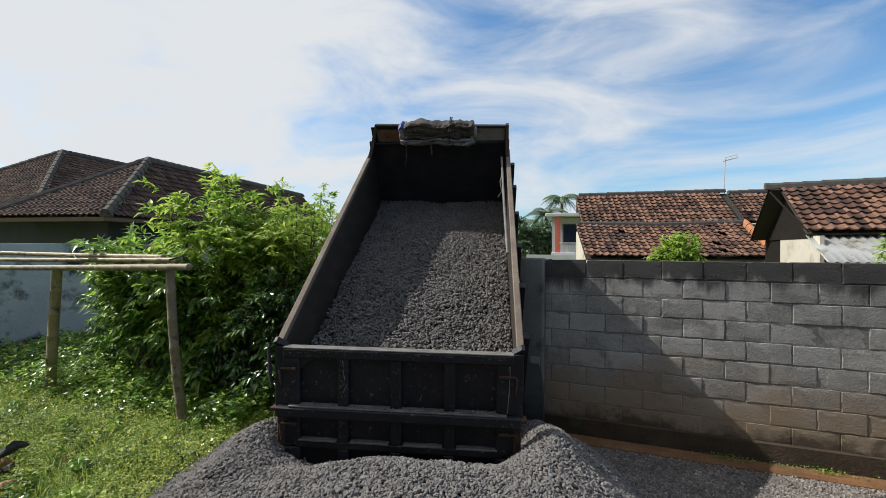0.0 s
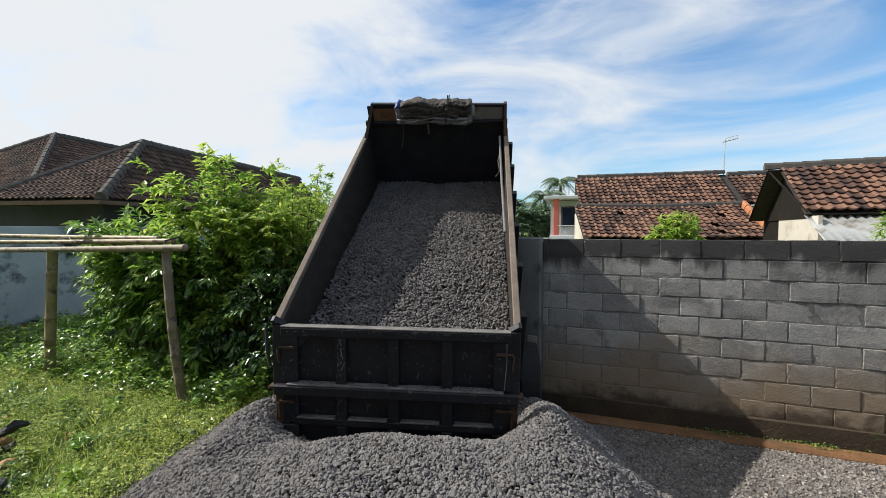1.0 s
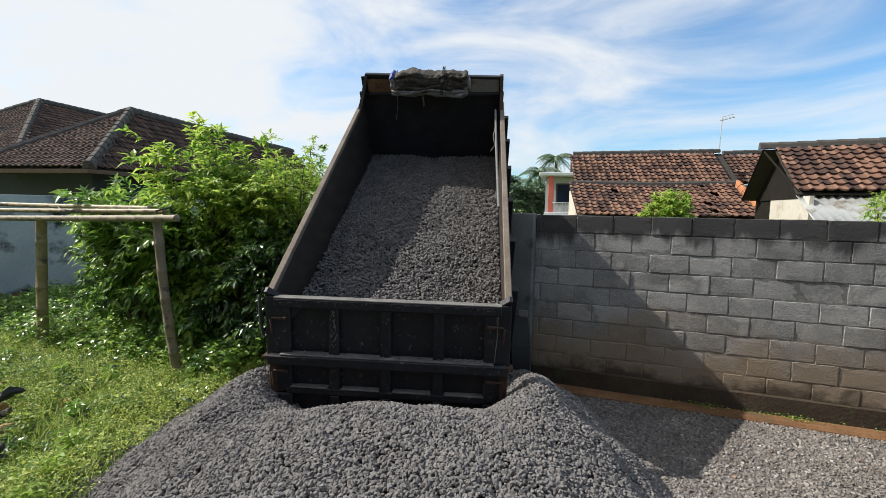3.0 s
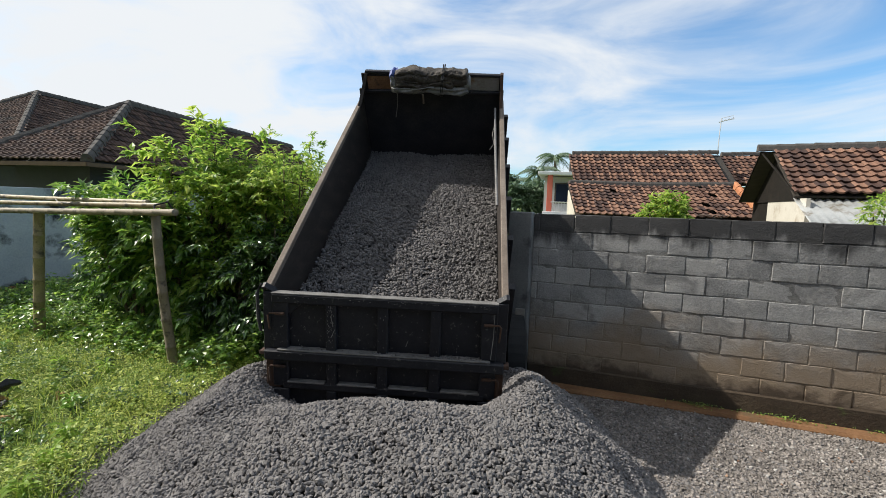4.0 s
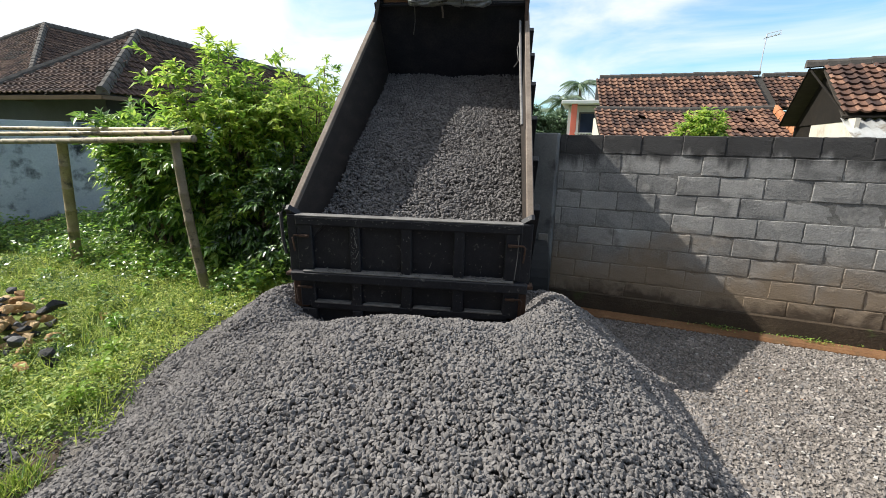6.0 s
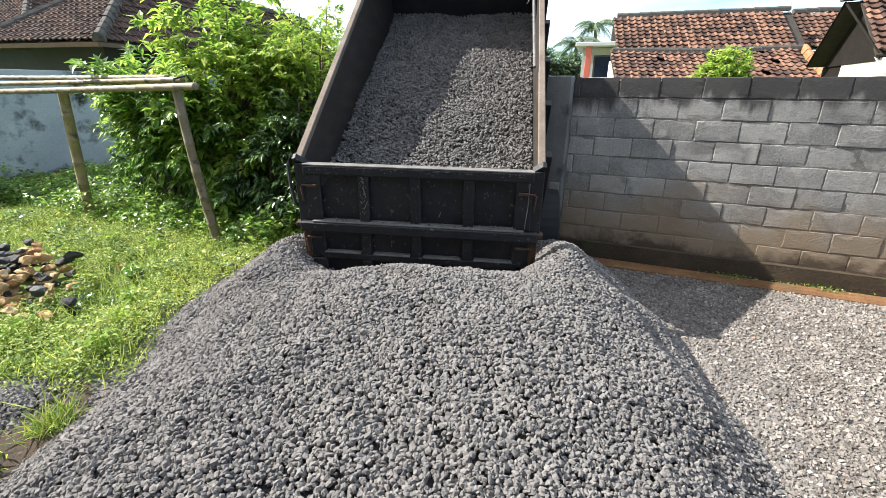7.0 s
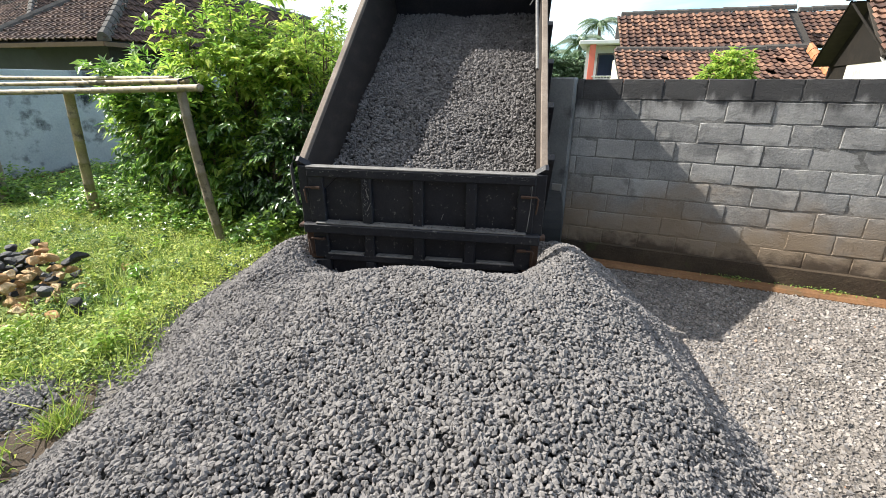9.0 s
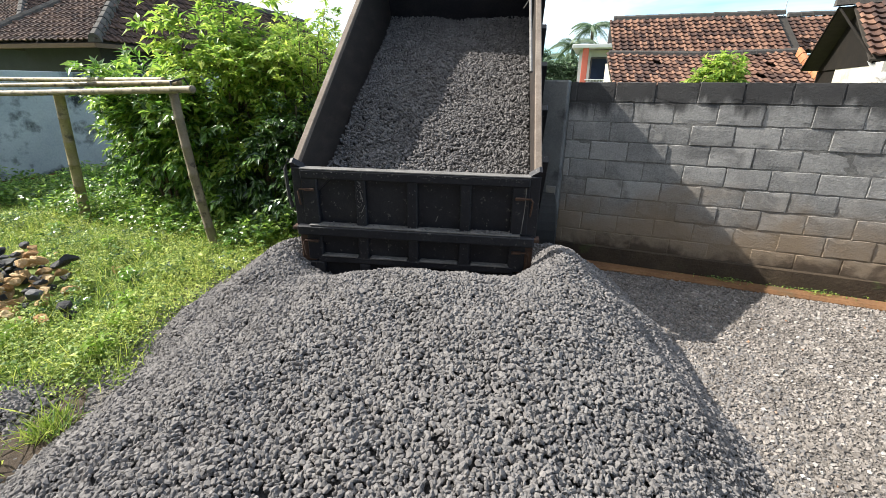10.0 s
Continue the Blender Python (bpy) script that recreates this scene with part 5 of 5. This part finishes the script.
def weed_patch(name, n, box_, size, mat, seed, label, tall=1.0, patch=0.0):
    g_ = np.random.default_rng(seed)
    x_, y_ = g_.uniform(box_[0], box_[1], n), g_.uniform(box_[2], box_[3], n)
    d_ = inside_depth(x_, y_, GRASS_EDGE)
    clump = 0.5 + 0.5 * ripple(x_, y_, 1.1)
    keep_ = (d_ > g_.uniform(-0.12, 0.25, n)) & (((x_ + 5.05) / 0.8) ** 2 + ((y_ - 1.75) / 0.5) ** 2 > 1) & (g_.uniform(size=n) < 0.35 + 0.65 * clump)
    if patch:
        keep_ &= ripple(x_ + 3.0, y_, patch) > 0.25
    x_, y_, clump = x_[keep_], y_[keep_], clump[keep_]
    per = 8
    m_ = len(x_)
    hh = (0.04 + 0.13 * clump * g_.uniform(0.3, 1.0, m_)) * tall
    bx = np.repeat(np.stack([x_, y_, ground_height(x_, y_)], 1), per, 0)
    bx[:, :2] += g_.normal(size=(m_ * per, 2)) * 0.035
    bx[:, 2] += np.repeat(hh, per) * g_.uniform(0.1, 1.0, m_ * per)
    d3 = g_.normal(size=(m_ * per, 3))
    d3[:, 2] = np.abs(d3[:, 2]) * 0.35 + 0.05
    L_ = size * g_.uniform(0.5, 1.3, m_ * per)
    me_ = leaf_mesh(name, bx, d3, np.tile([0, 0, 1.0], (m_ * per, 1)) + g_.normal(size=(m_ * per, 3)) * 0.3, L_, L_ * 0.62, mat)
    return tagged(new(name, me_), label, "weeds", kind="stuff")


weed_patch("weeds", 20000, (-8.5, -2.4, 0.2, 4.6), 0.028, M_WEED, 1, "low sunlit carpet of small-leaved weeds", tall=1.5)
weed_patch("leafy_weeds", 2600, (-8.5, -2.6, 0.2, 4.6), 0.062, M_WEED, 5, "leafier weeds standing in clumps over the carpet", tall=1.9, patch=2.3)
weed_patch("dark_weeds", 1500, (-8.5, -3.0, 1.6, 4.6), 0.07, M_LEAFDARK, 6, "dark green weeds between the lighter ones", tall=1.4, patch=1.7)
weed_patch("far_weeds", 6000, (-10.1, -3.4, 3.4, 8), 0.085, M_LEAF, 2, "taller broad weeds towards the white wall", tall=3.6)
# grass blades
n = 13000
x, y = g.uniform(-8, -2.3, n), g.uniform(0.0, 4.6, n)
keep = (inside_depth(x, y, GRASS_EDGE) > g.uniform(-0.25, 0.1, n)) & (((x + 5.05) / 0.85) ** 2 + ((y - 1.75) / 0.55) ** 2 > 1)
x, y = x[keep], y[keep]
d3 = g.normal(size=(len(x), 3)) * 0.5
d3[:, 2] = 1.0
L_ = g.uniform(0.06, 0.26, len(x))
grass = tagged(new("grass", leaf_mesh("grass", np.stack([x, y, ground_height(x, y)], 1), d3, g.normal(size=(len(x), 3)), L_, np.full(len(x), 0.007), M_WEED, 0.3)), "thin grass blades among the weeds", "grass", kind="stuff")


def tuft(at, n_, length, width, mat, seed, name, label):
    g_ = np.random.default_rng(seed)
    d_ = g_.normal(size=(n_, 3)) * 0.6
    d_[:, 2] = 0.9
    b_ = np.zeros((n_, 3))
    b_[:, :2] = g_.normal(size=(n_, 2)) * 0.05
    ob = new(name, leaf_mesh(name, b_, d_, g_.normal(size=(n_, 3)), length * g_.uniform(0.5, 1.1, n_), np.full(n_, width), mat, 0.35))
    ob.matrix_basis = Matrix.Translation(at)
    return tagged(ob, label, "plant")


tuft((-2.5, 0.86, 0), 160, 0.2, 0.008, M_WEED, 1, "grass_tuft", "tuft of thin green grass on bare soil")
tuft((-2.5, 0.5, 0), 90, 0.18, 0.012, M_WEED, 2, "grass_tuft", "small grass tuft beside the gravel")
LEAFS = {mt.name: mesh_of("leaf", [(0, 0, 0), (0.028, 0.08, 0.012), (0, 0.085, 0), (-0.028, 0.08, 0.012), (0, 0.15, -0.05), (0.022, 0.12, -0.012), (-0.022, 0.12, -0.012)],
                       [(0, 1, 2), (0, 2, 3), (1, 5, 2), (2, 5, 4), (2, 4, 6), (2, 6, 3)], mt) for mt in (M_LEAF, M_LEAFLIGHT)}
g_ = random.Random(3)
for x_, y_, mt in ((-4.05, 2.35, M_LEAF), (-3.55, 2.0, M_LEAFLIGHT), (-3.25, 1.75, M_LEAFLIGHT), (-3.75, 1.25, M_LEAFLIGHT), (-4.6, 3.0, M_LEAFLIGHT), (-5.2, 2.9, M_LEAFLIGHT), (-6.4, 3.0, M_LEAF), (-3.0, 1.45, M_LEAFLIGHT)):
    w_ = thing("broad_weed", (x_, y_, 0), "broad-leaved weed standing out of the grass", "weed", "broad weeds in the grass")
    part("stem", tube([(0, 0, -0.02), (0.01, 0.0, 0.09), (0.0, 0.01, 0.17)], [0.006, 0.005, 0.003], 5), mt, w_)
    for k in range(18):
        lf_ = new("leaf", LEAFS[mt.name])
        lf_.parent = w_
        lf_.matrix_basis = pose(0, 0, 0.03 + 0.14 * k / 18, g_.uniform(0, 45), g_.uniform(-15, 15), k * 137 + g_.uniform(-20, 20)) @ Matrix.Diagonal((1, 1, 1, 1)) @ Matrix.Scale(g_.uniform(0.5, 0.85), 4)

g_n = np.random.default_rng(91)
n = 420
x, y = g_n.choice(np.array([1.35, 1.42, 2.1, 2.2, 2.9, 3.3]), n) + g_n.normal(0, 0.06, n) * g_n.choice([1, 4], n), g_n.uniform(4.64, 4.75, n)
d3 = g_n.normal(size=(n, 3))
d3[:, 2] = np.abs(d3[:, 2]) * 0.7 + 0.1
tagged(new("sprouts", leaf_mesh("sprouts", np.stack([x, y, np.full(n, 0.035) + g_n.uniform(0, 0.03, n)], 1), d3, np.tile([0, 0, 1.0], (n, 1)) + g_n.normal(size=(n, 3)) * 0.3, g_n.uniform(0.012, 0.03, n), np.full(n, 0.012), M_LEAF)),
       "small green sprouts and moss along the wall's foot", "weeds", kind="stuff")

# bare soil and a little old gravel beside the heap
V, F = [], []
for k in range(28):
    a = 2 * math.pi * k / 28
    r = 1 + 0.22 * math.sin(3 * a + 1) + 0.12 * math.sin(5 * a)
    V.append((-2.62 + 0.42 * r * math.cos(a) - 0.25 * r * math.sin(a) * 0.4, 0.82 + 0.36 * r * math.sin(a), 0.006))
V.append((-2.62, 0.82, 0.02))
F = [(k, (k + 1) % 28, 28) for k in range(28)]
tagged(new("soil_patch", mesh_of("soil_patch", V, F, M_SOIL, True)), "bare damp brown soil", "soil", kind="structure")
n = 1100
x, y = g.normal(-2.98, 0.17, n), g.normal(0.86, 0.14, n)
sp = np.stack([x, y, 0.07 * np.exp(-((x + 2.98) / 0.22) ** 2 - ((y - 0.86) / 0.2) ** 2) + g.uniform(-0.005, 0.01, n)], 1)
tagged(new("old_gravel", scatter_stones("old_gravel", sp, g.uniform(0.01, 0.02, n), M_PILE, 15)), "small old heap of grey gravel in the grass", "gravel", kind="stuff")


# ---- heap of building stones ----
def rock_mesh(seed, mat, angular):
    bm = bmesh.new()
    bmesh.ops.create_icosphere(bm, subdivisions=2, radius=1.0)
    g_ = np.random.default_rng(seed)
    d_ = g_.normal(size=(8, 3))
    d_ /= np.linalg.norm(d_, axis=1)[:, None]
    for v in bm.verts:
        c = Vector(v.co)
        for q in d_:
            over = c.dot(Vector(q)) - (0.5 if angular else 0.66)
            if over > 0:
                c -= Vector(q) * over
        v.co = c * (1 + 0.14 * noise.noise(c * 2.2 + Vector((seed, 0, 0))) + 0.13 * noise.noise(c * 5.0 + Vector((0, seed, 0)))) if angular else c * (1 + 0.05 * noise.noise(c * 1.5 + Vector((seed, 0, 0))))
        v.co = Vector((v.co.x, v.co.y * g_.uniform(0.995, 1.005) * 0.75, v.co.z * 0.6))
    me_ = bpy.data.meshes.new("stone")
    bm.to_mesh(me_)
    bm.free()
    me_.materials.append(mat)
    if not angular:
        me_.polygons.foreach_set("use_smooth", [True] * len(me_.polygons))
    return me_


DARK = [rock_mesh(s, M_ROCKDARK, s > 1) for s in (1, 2, 3, 4)]
OCHRE = [rock_mesh(s, M_ROCKOCHRE, True) for s in (5, 6, 7, 8)]
g_ = random.Random(4)
placed = []
for k in range(300):
    x_, y_ = -5.1 + g_.gauss(0, 0.40), 1.68 + g_.gauss(0, 0.25)
    r = g_.uniform(0.05, 0.1)
    z_ = r * 0.5
    for (a_, b_, c_, r2) in placed:
        d_ = math.hypot(x_ - a_, y_ - b_)
        if d_ < (r + r2) * 0.72:
            z_ = max(z_, c_ + math.sqrt(max(0, ((r + r2) * 0.72) ** 2 - d_ * d_)) * 0.72)
    if z_ > 0.30:
        continue
    placed.append((x_, y_, z_, r))
    ochre = (x_ + 5.05) * 0.75 + (y_ - 1.68) * 0.65 > 0.2 and g_.random() < 0.7 or g_.random() < 0.06
    ob = new("stone", g_.choice(OCHRE if ochre else DARK))
    ob.matrix_basis = pose(x_, y_, z_, g_.uniform(-20, 20), g_.uniform(-20, 20), g_.uniform(0, 360)) @ Matrix.Diagonal((r, r, r, 1))
    tagged(ob, "rough ochre limestone lump in the stone heap" if ochre else "rounded dark grey river stone in the heap", "stone", "heap of building stones")

# ---- blocks of the wall ----
def block_mesh(seed, w, mat):
    bm = box((w / 2, 0.05, COURSE / 2), (w - 0.010, 0.1, COURSE - 0.012), 0.004)
    g2 = random.Random(seed)
    long_e = [e for e in bm.edges if e.calc_length() > 0.06 and abs(e.verts[0].co.y - e.verts[1].co.y) < 0.01 and min(v.co.y for v in e.verts) < 0.02]
    bmesh.ops.subdivide_edges(bm, edges=long_e, cuts=4, use_grid_fill=True)
    for v in bm.verts:
        rim = min(v.co.x, w - v.co.x) < 0.02 or min(v.co.z, COURSE - v.co.z) < 0.02
        v.co += Vector((g2.gauss(0, 0.0022), g2.gauss(0, 0.0003) + (abs(g2.gauss(0, 0.0022)) if rim and v.co.y < 0.02 else 0), g2.gauss(0, 0.0022)))
    bmesh.ops.triangulate(bm, faces=[f for f in bm.faces if len(f.verts) > 4])
    me_ = bpy.data.meshes.new("block")
    bm.to_mesh(me_)
    bm.free()
    me_.materials.append(mat)
    return me_


g_ = random.Random(8)
kinds = {mt.name: [block_mesh(s, PITCH, mt) for s in range(9)] for mt in (M_BLOCK,)}
for row in range(9):
    z_ = TOP - (row + 1) * COURSE
    start = 0.11 if row % 2 == 0 else 0.30
    start -= PITCH * 2
    mt = M_BLOCK
    x_ = start
    while x_ < X1:
        x0, x1 = max(x_, X0), min(x_ + PITCH, X1)
        if x1 - x0 > 0.05:
            whole = x1 - x0 > PITCH - 0.001
            ob = new("block", g_.choice(kinds[mt.name]) if whole else block_mesh(3, x1 - x0, mt))
            ob.parent = wall
            ob.matrix_basis = pose(x0, WALL_Y + g_.uniform(-0.004, 0.004), z_ + g_.uniform(-0.003, 0.003), g_.uniform(-0.5, 0.5), g_.uniform(-0.25, 0.25), g_.uniform(-0.4, 0.4))
        x_ += PITCH
